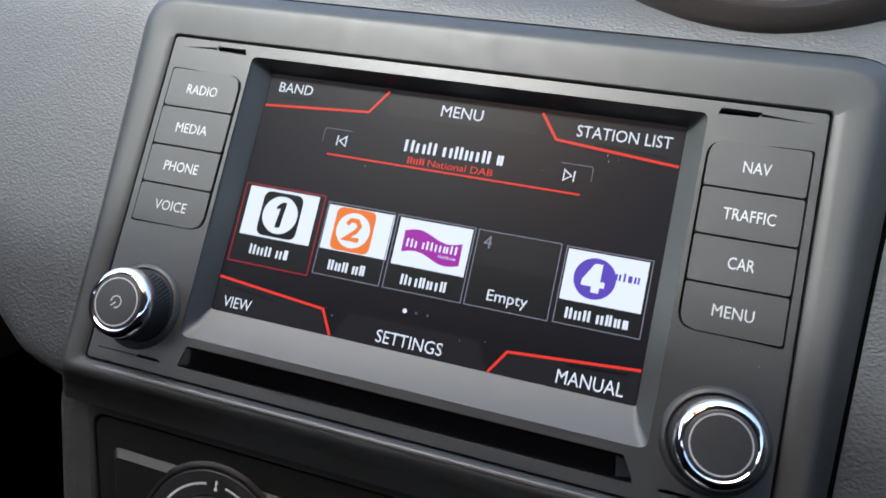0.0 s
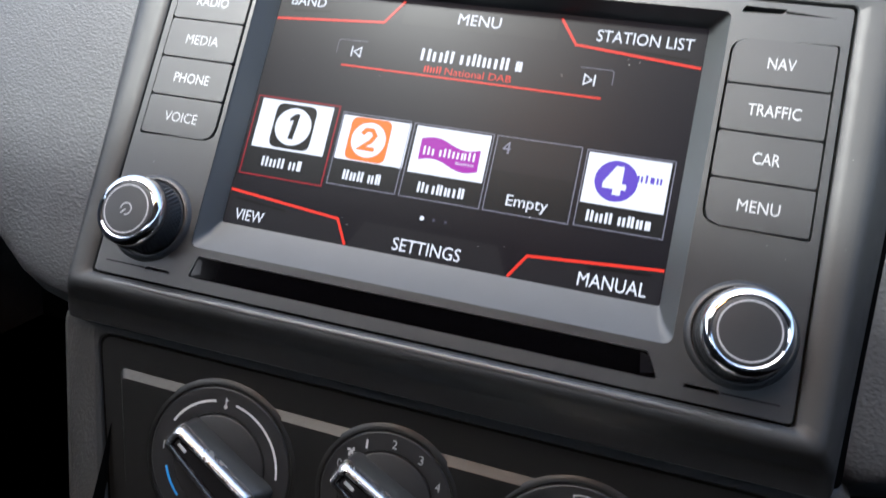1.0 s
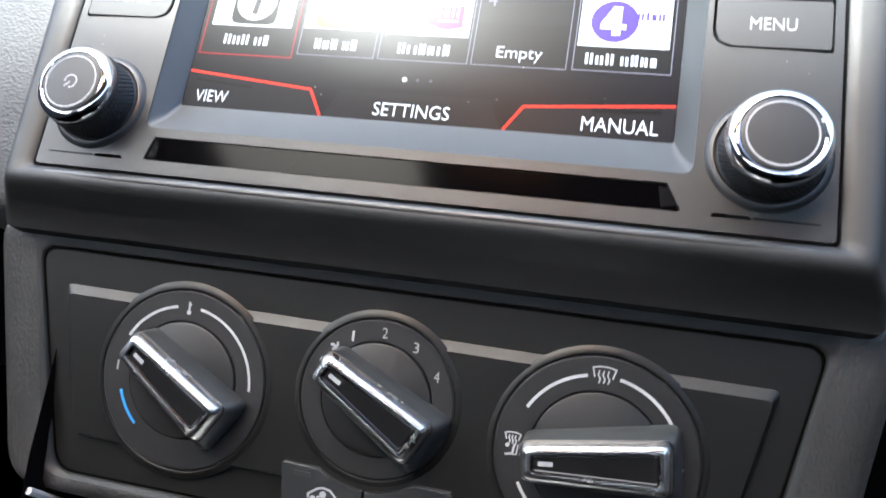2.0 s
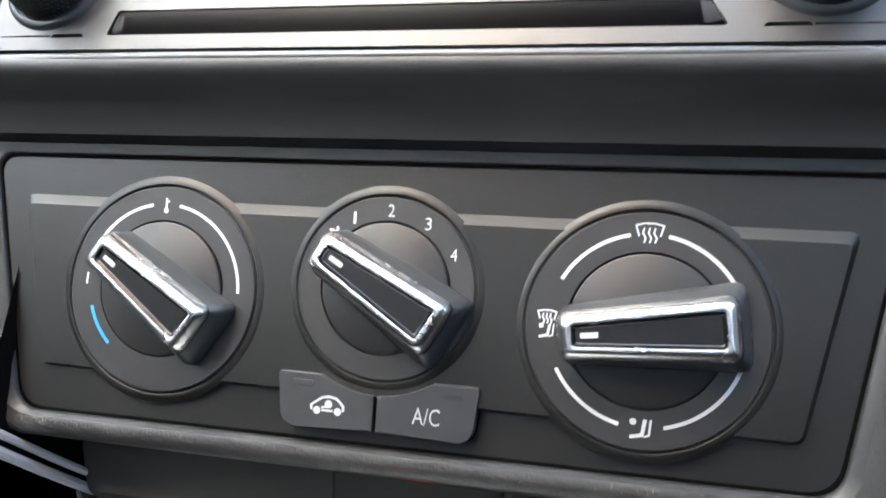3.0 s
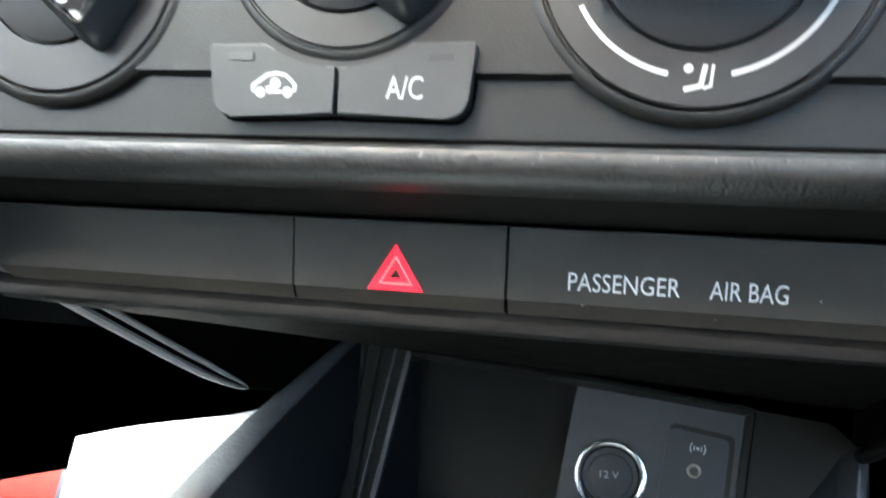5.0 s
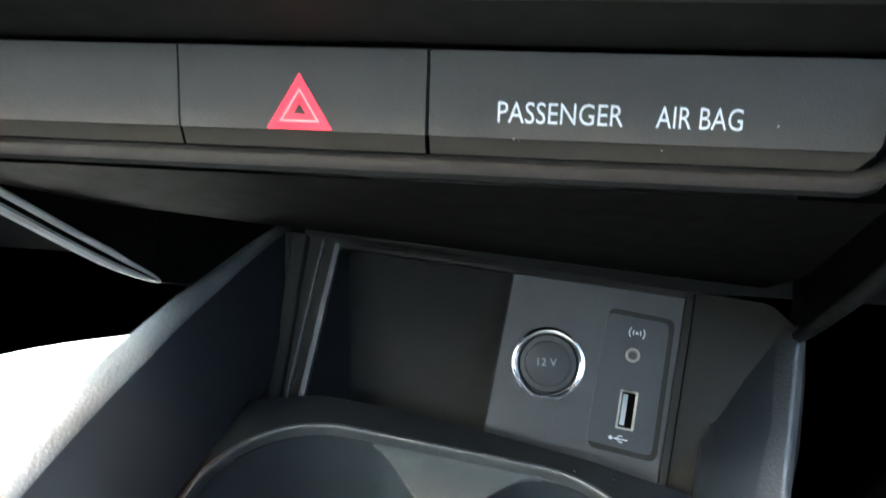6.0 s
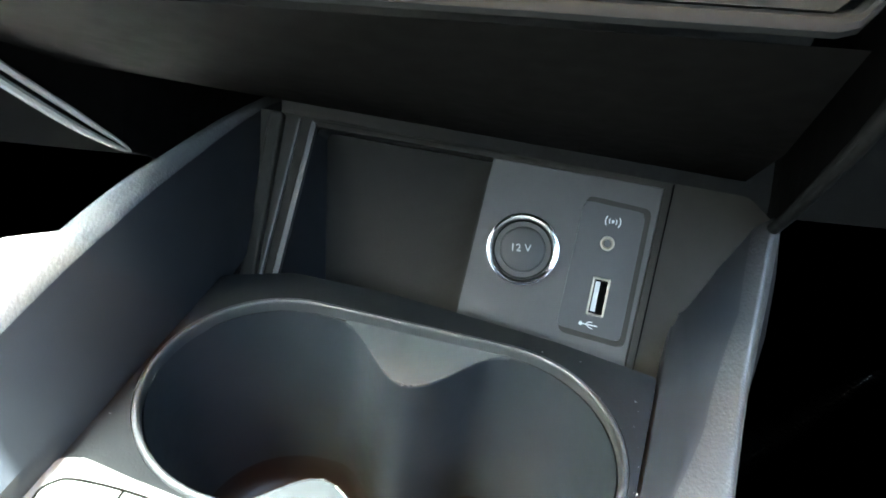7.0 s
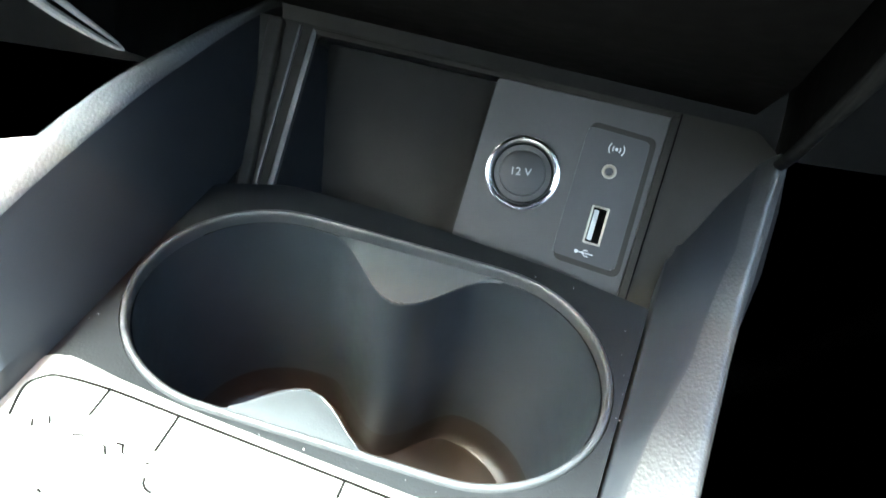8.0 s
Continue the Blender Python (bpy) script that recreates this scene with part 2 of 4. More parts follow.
def stroke(points, width, y, closed=False):
    """A printed line along points in x, z."""
    pts = [Vector(p) for p in points]
    n = len(pts)
    left, right = [], []
    for i in range(n):
        a = pts[i - 1] if (i > 0 or closed) else pts[i]
        b = pts[(i + 1) % n] if (i < n - 1 or closed) else pts[i]
        d1 = (pts[i] - a).normalized() if (pts[i] - a).length > 1e-6 else (b - pts[i]).normalized()
        d2 = (b - pts[i]).normalized() if (b - pts[i]).length > 1e-6 else d1
        d = (d1 + d2).normalized() if (d1 + d2).length > 1e-4 else d1
        nrm = Vector((-d.y, d.x))
        k = width / 2 / max(0.4, nrm.dot(Vector((-d1.y, d1.x))))
        left.append(pts[i] + nrm * k)
        right.append(pts[i] - nrm * k)
    bm = bmesh.new()
    lv = [bm.verts.new((p.x, y, p.y)) for p in left]
    rv = [bm.verts.new((p.x, y, p.y)) for p in right]
    for i in range(n if closed else n - 1):
        j = (i + 1) % n
        bm.faces.new((lv[i], lv[j], rv[j], rv[i]))
    return bm


def arc(cx, cz, r, a0, a1, n=24):
    return [(cx + r * math.cos(radians(a0 + (a1 - a0) * i / n)), cz + r * math.sin(radians(a0 + (a1 - a0) * i / n))) for i in range(n + 1)]


def lettering(text, x0, x1, z0, height, y, squeeze=None):
    """Words in the built-in font, from x0 to x1, standing on z0."""
    cu = bpy.data.curves.new("lettering", "FONT")
    cu.body, cu.size, cu.resolution_u = text, 1.0, 3
    ob = bpy.data.objects.new("lettering", cu)
    scene.collection.objects.link(ob)
    bpy.context.view_layer.update()
    me = bpy.data.meshes.new_from_object(ob.evaluated_get(bpy.context.evaluated_depsgraph_get()))
    bpy.data.objects.remove(ob)
    bpy.data.curves.remove(cu)
    bm = bmesh.new()
    bm.from_mesh(me)
    bpy.data.meshes.remove(me)
    xs, zs = [v.co.x for v in bm.verts], [v.co.y for v in bm.verts]
    sx, sz = (x1 - x0) / (max(xs) - min(xs)), height / 0.70
    for v in bm.verts:
        v.co = Vector((x0 + (v.co.x - min(xs)) * sx, y, z0 + v.co.y * sz))
    return bm


def bars(widths, x0, x1, z0, height, y):
    """A word that is not spelled: slim upright bars, two to a letter, one to a narrow one."""
    total = sum(widths) + 0.3 * (len(widths) - 1)
    k, x, out = (x1 - x0) / total, x0, []
    for i, w in enumerate(widths):
        h = height if (i == 0 or i % 3 == 2) else height * 0.8
        slim = 0.23 * height
        for dx in ((0, w * k - slim) if w > 0.55 else (w * k / 2 - slim / 2,) if w > 0.25 else ()):
            out.append(flat(rrect(x + dx, z0, x + dx + slim, z0 + h, 0.05 * height, 2), y))
        x += (w + 0.3) * k
    return out


def tube(path, r, n=8):
    rings = []
    pts = [Vector(p) for p in path]
    for i, p in enumerate(pts):
        d = (pts[min(i + 1, len(pts) - 1)] - pts[max(i - 1, 0)]).normalized()
        u = d.orthogonal().normalized() if abs(d.x) > 0.99 else d.cross(Vector((1, 0, 0))).normalized()
        w = d.cross(u)
        rr = r[i] if isinstance(r, (list, tuple)) else r
        rings.append([p + (u * math.cos(2 * math.pi * j / n) + w * math.sin(2 * math.pi * j / n)) * rr for j in range(n)])
    return loft(rings, cap=True)


def turned(bm, m):
    bmesh.ops.transform(bm, matrix=m, verts=bm.verts)
    return bm


def smooth_line(points, n=8):
    """A Catmull-Rom line through points."""
    pts = [Vector(p) for p in points]
    out = []
    for i in range(len(pts) - 1):
        p0, p1, p2, p3 = pts[max(i - 1, 0)], pts[i], pts[i + 1], pts[min(i + 2, len(pts) - 1)]
        for j in range(n):
            t = j / n
            out.append(0.5 * (2 * p1 + (p2 - p0) * t + (2 * p0 - 5 * p1 + 4 * p2 - p3) * t * t + (3 * p1 - p0 - 3 * p2 + p3) * t ** 3))
    return out + [pts[-1]]

# ---- the cabin: plain, mostly unseen shell with window openings sized to shape daylight ----
def box(x0, y0, z0, x1, y1, z1):
    bm = bmesh.new()
    bmesh.ops.create_cube(bm, size=1)
    for v in bm.verts:
        v.co = Vector(((x0 + x1) / 2 + v.co.x * (x1 - x0), (y0 + y1) / 2 + v.co.y * (y1 - y0), (z0 + z1) / 2 + v.co.z * (z1 - z0)))
    return bm


LEVEL = Matrix.Identity(4)
setting("floor", box(-740, -1500, -30, 740, 900, 0), CARPET, "dark carpeted car floor", "floor", LEVEL)
setting("wall_left", box(-760, -1500, 0, -740, 900, 672), FELT, "plain dark lower door side of the cabin", "wall", LEVEL)
# added out of view to keep side light off the glossy disc slot
setting("blocker_left", box(-760, -1500, 672, -740, -980, 940), FELT, "added unseen dark panel blocking light behind the window", "pillar", LEVEL)
setting("wall_right", box(740, -1500, 0, 760, 900, 760), FELT, "plain dark lower door side of the cabin", "wall", LEVEL)
setting("wall_rear", box(-740, -1520, 0, 740, -1500, 860), DARK, "plain dark rear end of the cabin", "wall", LEVEL)
setting("wall_front", box(-740, 560, 0, 740, 580, 560), DARK, "dark bulkhead behind the dashboard", "wall", LEVEL)
# unseen roof; its hole is added to aim the sun at the console
roof = plate([(-740, -1500), (740, -1500), (740, -290), (-740, -290)], [[(-490, -610), (-185, -610), (-185, -457), (-490, -457)]], 940, 965)
for v in roof.verts:
    v.co = Vector((v.co.x, v.co.z, v.co.y))
setting("ceiling", roof, LINING, "unseen pale roof lining with an added sun opening", "ceiling", LEVEL)
ground = bmesh.new()
bmesh.ops.create_grid(ground, x_segments=1, y_segments=1, size=2000000)
setting("ground", ground, GROUND, "asphalt ground outside the car", "ground", LEVEL, (0, 0, -350))

# ---- dashboard ----
dashboard = thing("dashboard", "grained dark grey car dashboard with a satin centre surround", "dashboard")


def pad_low(x):
    a = abs(x)
    if a < 118:
        return -55
    if a < 130:
        return -55 - 8 * (a - 118) / 12
    if a < 154:
        return -63 + 0.2 * (a - 130)
    return -58.2 + 0.65 * min(180, a - 154)


rings = []
for i in range(221):
    x = (i - 110) * 4 if abs(i - 110) <= 80 else math.copysign(320 + (abs(i - 110) - 80) * 14, i - 110)
    a = max(0, abs(x) - 120)
    back = 0.0006 * min(a, 100) ** 2 + 0.6 * max(0, min(a, 400) - 100)
    zl = pad_low(x)
    line = smooth_line([(x, 95 + back, zl - 6), (x, 45 + back, zl - 5), (x, 24 + back, zl), (x, 15.5 + back, zl + 12), (x, 14 + back, 20 + zl * 0.1),
                        (x, 15 + back, 60), (x, 17 + back, 90), (x, 26 + back, 112), (x, 60 + back, 150), (x, 150 + back, 205), (x, 420, 300), (x, 485, 330)], 5)
    rings.append(line)
part("pad", loft(rings, closed=False), PAD, dashboard, "grey grained soft skin", sharp=60)

def surround_ring(x, top, bottom, r, y):
    """One outline of the surround: its lower edge stands proud, and the outer outlines narrow towards their foot."""
    ring = []
    for p in rpoly([(-x, bottom), (x, bottom), (x, top), (-x, top)], [min(r, 3), min(r, 3), r, r], 8):
        ease = min(1, max(0, (p[1] - bottom - 1.5) / 7))
        narrow = 1 - 0.055 * min(1, max(0, (x - 112) / 18)) * min(1, max(0, (30 - p[1]) / 85))
        ring.append((p[0] * narrow, y * (1 - 0.9 * ease) if y < 0 else y, p[1]))
    return ring


SURROUND = ((110.5, 69.6, -50.0, 1.6, 8), (110.5, 69.6, -50.0, 1.6, 0.5), (110.9, 70.0, -50.3, 2, 0.1), (114.0, 74.0, -51.2, 4.5, -0.9), (117.6, 78.0, -52.4, 7, -1.5), (119.4, 80.0, -53.6, 9, -1.6), (120.6, 81.2, -54.6, 10, -1.3), (121.6, 82.0, -55.4, 10.5, -0.8), (123.2, 83.4, -56.6, 11.5, 0.4),
            (129.0, 88.6, -59.6, 15, 5.6), (131.0, 90.4, -61.0, 16, 8.0), (132, 91.4, -67.0, 17, 12), (132.4, 91.8, -68.5, 17, 27))
part("surround", loft([surround_ring(*r) for r in SURROUND]), TRIM, dashboard, "satin grey plastic surround", sharp=38)
part("lower_edge", tube([(x, -0.55 + 0.5 * (abs(x) / 113) ** 6, -52.1) for x in range(-113, 114, 2)], [1.35 * (1 - 0.6 * (abs(x) / 113) ** 12) for x in range(-113, 114, 2)], 14), GLINTTRIM, dashboard, "shiny lower edge, paled to read as a highlight")
part("gasket", loft([surround_ring(131.6, 91.0, -64, 16.5, 10.5), surround_ring(133.4, 93.0, -64, 18, 12.6), surround_ring(135.6, 95.6, -64, 20, 17.5)]), GAP, dashboard, "dark joint round the surround")

# the stack below the radio, laid out on the climate panel's slope
CLIM = DASH @ pose(0, 25.2 * MM, -100 * MM, 14, 0, 0)
stack = thing("centre_stack", "dark grey plastic centre stack frame with a scuffed lower lip", "dashboard trim", CLIM)


def stack_ring(dx, top, bottom, y, r=8):
    ring = level(rpoly([(114.8 + dx, 30.5 + top), (102.4 + dx, -38.8 - bottom), (-101.4 - dx, -38.8 - bottom), (-114.8 - dx, 30.5 + top)], [r * 0.6, r, r, r * 0.6], 6), y)
    return [(p[0], max(p[1], -0.2) if p[2] > 27 else p[1], p[2]) for p in ring]


FRAME_RINGS = [stack_ring(0, 0, 0, 6, 8), stack_ring(0, 0, 0, 0.4, 8), stack_ring(0.6, 0.6, 0.6, -0.4), stack_ring(2.6, 4, 1.2, -1.4)]
LIP_RINGS = [stack_ring(2.6, 4, 1.2, -1.4), stack_ring(8, 6, 3.0, -2.0, 10), stack_ring(14, 7, 5.6, -0.8, 12), stack_ring(18, 8, 7.4, 2.5, 14), stack_ring(20, 8, 8.2, 8, 15), stack_ring(20.5, 8, 7.5, 30, 15), stack_ring(20.5, 8, 4, 60, 15)]
part("frame", loft(FRAME_RINGS), TRIM, stack, "dark grey inner frame", sharp=50)
part("outer_roll", loft(LIP_RINGS), LIP, stack, "scuffed rounded outer roll", sharp=50)

# ---- radio ----
radio = thing("infotainment_unit", "dark grey car radio with lit touch screen and chrome knobs", "car radio")
LEFT_KEYS = rpoly([(-107.3, -0.3), (-78.2, 0.6), (-78.2, 56.4), (-107.3, 57.2)], [1.2, 5, 5, 1.2], 6)
RIGHT_KEYS = [(-p[0], p[1]) for p in LEFT_KEYS][::-1]
RECESS = rpoly([(-76.5, -35.2), (76.5, -35.2), (77.0, 64.6), (-77.0, 64.6)], [3, 3, 2.5, 2.5], 5)
SCREEN = rpoly([(-71.9, -24.5), (71.9, -24.5), (71.9, 62), (-71.9, 62)], [1.0, 1.0, 0.6, 0.6], 5)
SLOT = rpoly([(-74.6, -45.2), (74.6, -45.2), (70.6, -38.0), (-72.6, -38.0)], 0.8, 4)
OUTLINE = rrect(-109.5, -49.2, 109.5, 68.6, 1.4)
SLITS = [rpoly([(s * 79.5, 64.7), (s * 90.6, 65.0), (s * 92, 66.7), (s * 80.4, 66.8)], 0.3, 2) for s in (-1, 1)]
LOWSLITS = [rpoly([(s * 81, -45.6), (s * 91, -45.6), (s * 90, -44.6), (s * 82, -44.6)], 0.2, 2) for s in (-1, 1)]
fascia = plate(OUTLINE, [LEFT_KEYS, RIGHT_KEYS, RECESS, SLOT] + SLITS + LOWSLITS, 0.0, 3.0)
bmesh.ops.bevel(fascia, geom=[e for e in fascia.edges if len(e.link_faces) == 2 and e.calc_face_angle(0) > 1.2 and all(abs(v.co.y) < 1e-5 for v in e.verts)], offset=0.35, segments=2, affect="EDGES", clamp_overlap=True)
part("fascia", fascia, FASCIA, radio, sharp=30)
part("bezel", loft([level(RECESS, 0.4), level(rpoly([(-73.6, -30), (73.6, -30), (74.4, 63.4), (-74.4, 63.4)], [2, 2, 2, 2], 5), 4.0), level(SCREEN, 6.9), level(SCREEN, 8)]), BEZEL, radio, "satin sloping bezel round the screen, paled to look lit", sharp=30)
part("chassis", slab(rrect(-109, -48.8, 109, 68.2, 1), 8.5, 30), GAP, radio, "black housing")
part("backing", plate(rrect(-112, -51, 112, 71, 1), [rrect(-77.3, -35.6, 77.3, 64.9, 2.5)], 3.0, 3.4), GAP, radio, "black backing behind the buttons")
cover = slab(rpoly([(-74.2, -44.9), (74.2, -44.9), (70.4, -38.3), (-72.4, -38.3)], 0.6, 4), 0.35, 3, 0.25)
slot_cover = part("disc_slot_cover", cover, SLOTBLACK, radio, "glossy black disc slot cover")
for x0, x1 in ((-73.6, -70.4), (69.6, 73.4)):
    end = loft([[(x0, 0.3, -44.4), (x0 + (0.9 if x0 < 0 else -0.9), 0.3, -38.8)], [(x1, 0.31, -43.6), (x1 - (0.6 if x0 < 0 else 1.2), 0.31, -39.4)]], closed=False)
    part("end_chamfer", end, GLOSS, slot_cover, "polished sloping end of the cover")
for s in (-1, 1):
    part("crease", slab(rpoly([(s * 91.5, 65.4), (s * 105, 65.2), (s * 91.5, 66.2)][::s], 0), -0.06, 0.2), GAP, radio, "fine tapering crease")
    part("crease", slab(rpoly([(s * 91, -45.35), (s * 106, -45.3), (s * 106, -45.0), (s * 91, -44.9)][::s], 0), -0.05, 0.2), GAP, radio, "fine crease")

KEY_ROWS = [(42.85, 56.6), (28.55, 42.2), (14.5, 27.9), (0.4, 13.85)]


def key(text, side, row, span):
    z0, z1 = KEY_ROWS[row]
    x0, x1 = (-106.6, -78.9) if side < 0 else (78.9, 106.6)
    inner = 4.5
    r = [0.5] * 4
    if row == 0:
        r[2 if side < 0 else 3] = inner
    if row == 3:
        r[1 if side < 0 else 0] = inner
    k = part("button", slab(rpoly([(x0, z0), (x1, z0), (x1, z1), (x0, z1)], r, 5), -0.5, 3, 0.4, 1), BUTTON, radio, "dark grey key with white lettering")
    c = (x0 + x1) / 2
    part("lettering", lettering(text, c - span / 2, c + span / 2, (z0 + z1) / 2 - 1.9, 3.5, -0.53), KEYPRINT, k)


for row, (text, span) in enumerate((("RADIO", 12.2), ("MEDIA", 12.6), ("PHONE", 13.6), ("VOICE", 12.6))):
    key(text, -1, row, span)
for row, (text, span) in enumerate((("NAV", 7.6), ("TRAFFIC", 14.2), ("CAR", 7.2), ("MENU", 11.2))):
    key(text, 1, row, span)


def knob(s, power):
    cx, cz = s * 93.6, -28.6
    k = part("knob", lathe([(15.0, 0.1), (14.4, -0.7), (13.7, -1.2), (13.1, -1.3), (12.8, -0.9), (12.7, 1.0)], cx, cz, 72), FASCIA, radio, "knob with knurled rim and chrome edge")
    grip = lathe([(12.5, 1.0), (12.5, -0.6), (12.2, -1.0), (11.9, -1.2), (11.9, -9.6), (11.2, -9.9)], cx, cz, 72)
    part("grip", grip, DIAL, k, "black knurled rubber grip")
    knurls = bmesh.new()
    n = 56
    for j in range(6):
        for i in range(n):
            a = 2 * math.pi * (i + 0.5 * (j % 2)) / n
            y0 = -1.9 - j * 1.3
            u, w = Vector((math.cos(a), 0, math.sin(a))), Vector((-math.sin(a), 0, math.cos(a)))
            c = Vector((cx, y0, cz)) + u * 11.85
            vs = [knurls.verts.new(c + w * (0.5 * p) + Vector((0, q * 0.5, 0))) for p, q in ((-1, -1), (1, -1), (1, 1), (-1, 1))]
            tip = knurls.verts.new(c + u * 0.42)
            for m in range(4):
                knurls.faces.new((vs[m], vs[(m + 1) % 4], tip))
    part("knurling", knurls, FASCIA, k, "fine raised knurls", sharp=10)
    part("chrome_ring", lathe([(11.2, -9.7), (11.55, -10.0), (11.75, -10.6), (11.7, -11.3), (11.4, -12.0), (10.9, -12.6), (10.2, -13.0), (9.5, -13.15), (8.9, -12.8)], cx, cz, 72), CHROME, k, "polished chrome ring")
    part("cap", lathe([(8.95, -12.8), (8.95, -13.0), (8.7, -13.15), (7.8, -13.25), (0.005, -13.3)], cx, cz, 64), BUTTON, k, "matt black cap")
    part("ring_mark", stroke(arc(cx, cz, 7.8, 0, 352.5, 47), 0.45, -13.33, True), PRINT, k, "fine white ring")
    if power:
        icon = stroke(arc(cx, cz, 1.9, 265, 545, 20), 0.4, -13.36)
        join(icon, stroke([(cx - 0.1, cz - 0.1), (cx - 1.63, cz - 1.63)], 0.4, -13.36))
        part("power_mark", icon, PRINT, k, "white power mark")


knob(-1, True)
knob(1, False)

# the lit display
display = part("display", slab(rrect(-72.2, -24.8, 72.2, 62.3, 0.5), 7.1, 9), GLASS, radio, "lit colour touch screen")
Y = 7.04


def shown(name, bm, mat, label=""):
    for b in bm if isinstance(bm, list) else [bm]:
        part(name, b, mat, display, label)


def tab(points, mat=UI_TAB):
    return flat(points, Y)


shown("menu_tab", tab([(-71.5, 50.2), (-32, 52.6), (-26.4, 60.2), (-26.4, 61.9), (-71.5, 61.9)]), UI_TAB, "dark grey menu tab")
shown("menu_tab", tab([(71.5, 49.0), (71.5, 61.9), (27.2, 61.9), (27.2, 60.2), (33, 52.2)]), UI_TAB, "dark grey menu tab")
shown("menu_tab", tab([(-71.5, -12.8), (-71.5, -24.3), (-27, -24.3), (-31.4, -16.4)]), UI_TAB, "dark grey menu tab")
shown("menu_tab", tab([(71.5, -14.0), (31.5, -17.0), (26.8, -24.3), (71.5, -24.3)]), UI_TAB, "dark grey menu tab")
shown("menu_tab", tab([(-25.8, 61.9), (-25.8, 52.8), (26.6, 52.8), (26.6, 61.9)]), UI_TAB, "dark grey menu tab")
shown("menu_tab", tab([(-26.4, -24.3), (-22, -15.6), (22, -15.6), (26.2, -24.3)]), UI_TAB, "dark grey menu tab")
for pts in ([(-71.5, 50.0), (-32, 52.6), (-26.2, 60.8)], [(27.1, 60.4), (33, 52.2), (71.5, 48.9)], [(-71.5, -12.7), (-31.4, -16.3), (-27, -24.3)], [(26.7, -24.3), (31.5, -17), (71.5, -14)]):
    shown("red_line", stroke(pts, 0.85, Y - 0.08), UI_RED, "glowing red edge line")
for pts in ([(-66, 53.4), (-52, 54.4)], [(46, 52.4), (68, 51.2)], [(-69, -15.4), (-50, -17.0)], [(50, -17), (68, -16)]):
    shown("shade_line", stroke(pts, 0.8, Y - 0.05), UI_BLACK, "dark relief line")
shown("lettering", lettering("BAND", -67.6, -54.6, 55.6, 3.6, Y - 0.1), UI_WHITE)
shown("lettering", lettering("MENU", -6.6, 7.8, 54.7, 3.9, Y - 0.1), UI_WHITE)
shown("lettering", lettering("STATION LIST", 39.0, 68.4, 54.2, 3.9, Y - 0.1), UI_WHITE)
shown("lettering", lettering("VIEW", -67.8, -57.2, -22.6, 3.8, Y - 0.1), UI_WHITE)
shown("lettering", lettering("SETTINGS", -11.2, 11.2, -22.9, 4.1, Y - 0.1), UI_WHITE)
shown("lettering", lettering("MANUAL", 47.6, 67.6, -22.8, 4.2, Y - 0.1), UI_WHITE)
# station names stay unlettered
shown("station_name", bars([1.1, 1.1, 1, 0.2, 1.1, 0.9, 0.9, 0.5, 0.9, 0.2, 0.7], -16.5, 17.6, 40.9, 4.2, Y - 0.1), UI_WHITE, "white unlettered station name")
shown("station_name", bars([0.9, 0.9, 0.9], -14.4, -8.6, 36.9, 2.4, Y - 0.1), UI_RED, "red unlettered network name")
shown("lettering", lettering("National DAB", -7.2, 15, 36.9, 2.4, Y - 0.1), UI_RED)
shown("red_line", stroke([(-43.6, 35.9), (43.8, 35.5)], 0.6, Y - 0.08), UI_RED, "glowing red underline")
for s in (-1, 1):
    shown("skip_frame", stroke([(s * 46.4, 40.2), (s * 46.4, 44.3), (s * 45.8, 45), (s * 36, 45)], 0.22, Y - 0.08), UI_LINE, "thin grey corner frame")
    icon = stroke([(s * 38.6 - s * 0.9, 39.4), (s * 38.6 - s * 0.9, 42.8), (s * 38.6 + s * 1.5, 41.1)], 0.4, Y - 0.1, True)
    join(icon, stroke([(s * 40.9, 39.3), (s * 40.9, 42.9)], 0.45, Y - 0.1))
    shown("skip_mark", icon, UI_WHITE, "white skip arrow")
for i, x in enumerate((-3.6, 0.3, 4.2)):
    shown("page_dot", disc(x, -11.3, 0.75 if i == 0 else 0.5, Y - 0.1, 16), UI_WHITE if i == 0 else UI_GREY, "small page dot")


def station_tile(x0, x1, z0, z1, wx0, wx1, wz0, wz1, selected=False, empty=False):
    shown("tile", flat(rrect(x0, z0, x1, z1, 0.3), Y - 0.02), UI_DARK, "dark station tile")
    shown("tile_frame", stroke([(x0, z0), (x1, z0), (x1, z1), (x0, z1)], 0.45 if selected else 0.28, Y - 0.07, True), UI_DIMRED if selected else UI_LINE,
          "red frame of the chosen tile" if selected else "thin pale tile frame")
    if empty:
        shown("tile_shade", flat([(x0 + 0.5, (z0 + z1) / 2 + 1), (x1 - 0.5, (z0 + z1) / 2 + 1), (x1 - 0.5, z1 - 0.5), (x0 + 0.5, z1 - 0.5)], Y - 0.05), UI_TAB, "grey upper half")
    else:
        shown("logo_field", flat(rrect(wx0, wz0, wx1, wz1, 0.2), Y - 0.06), UI_WHITE, "white logo field")


station_tile(-70.4, -40.0, -6.6, 21.2, -68.6, -42.0, 3.2, 20.5, selected=True)
station_tile(-38.3, -14.4, -5.2, 19.6, -37.9, -14.0, 3.6, 18.8)
station_tile(-13.0, 13.6, -5.2, 19.4, -12.0, 12.9, 3.0, 18.7)
station_tile(14.8, 41.5, -5.2, 19.2, 0, 0, 0, 0, empty=True)
station_tile(43.2, 69.4, -5.0, 18.9, 43.8, 68.4, 2.4, 18.3)
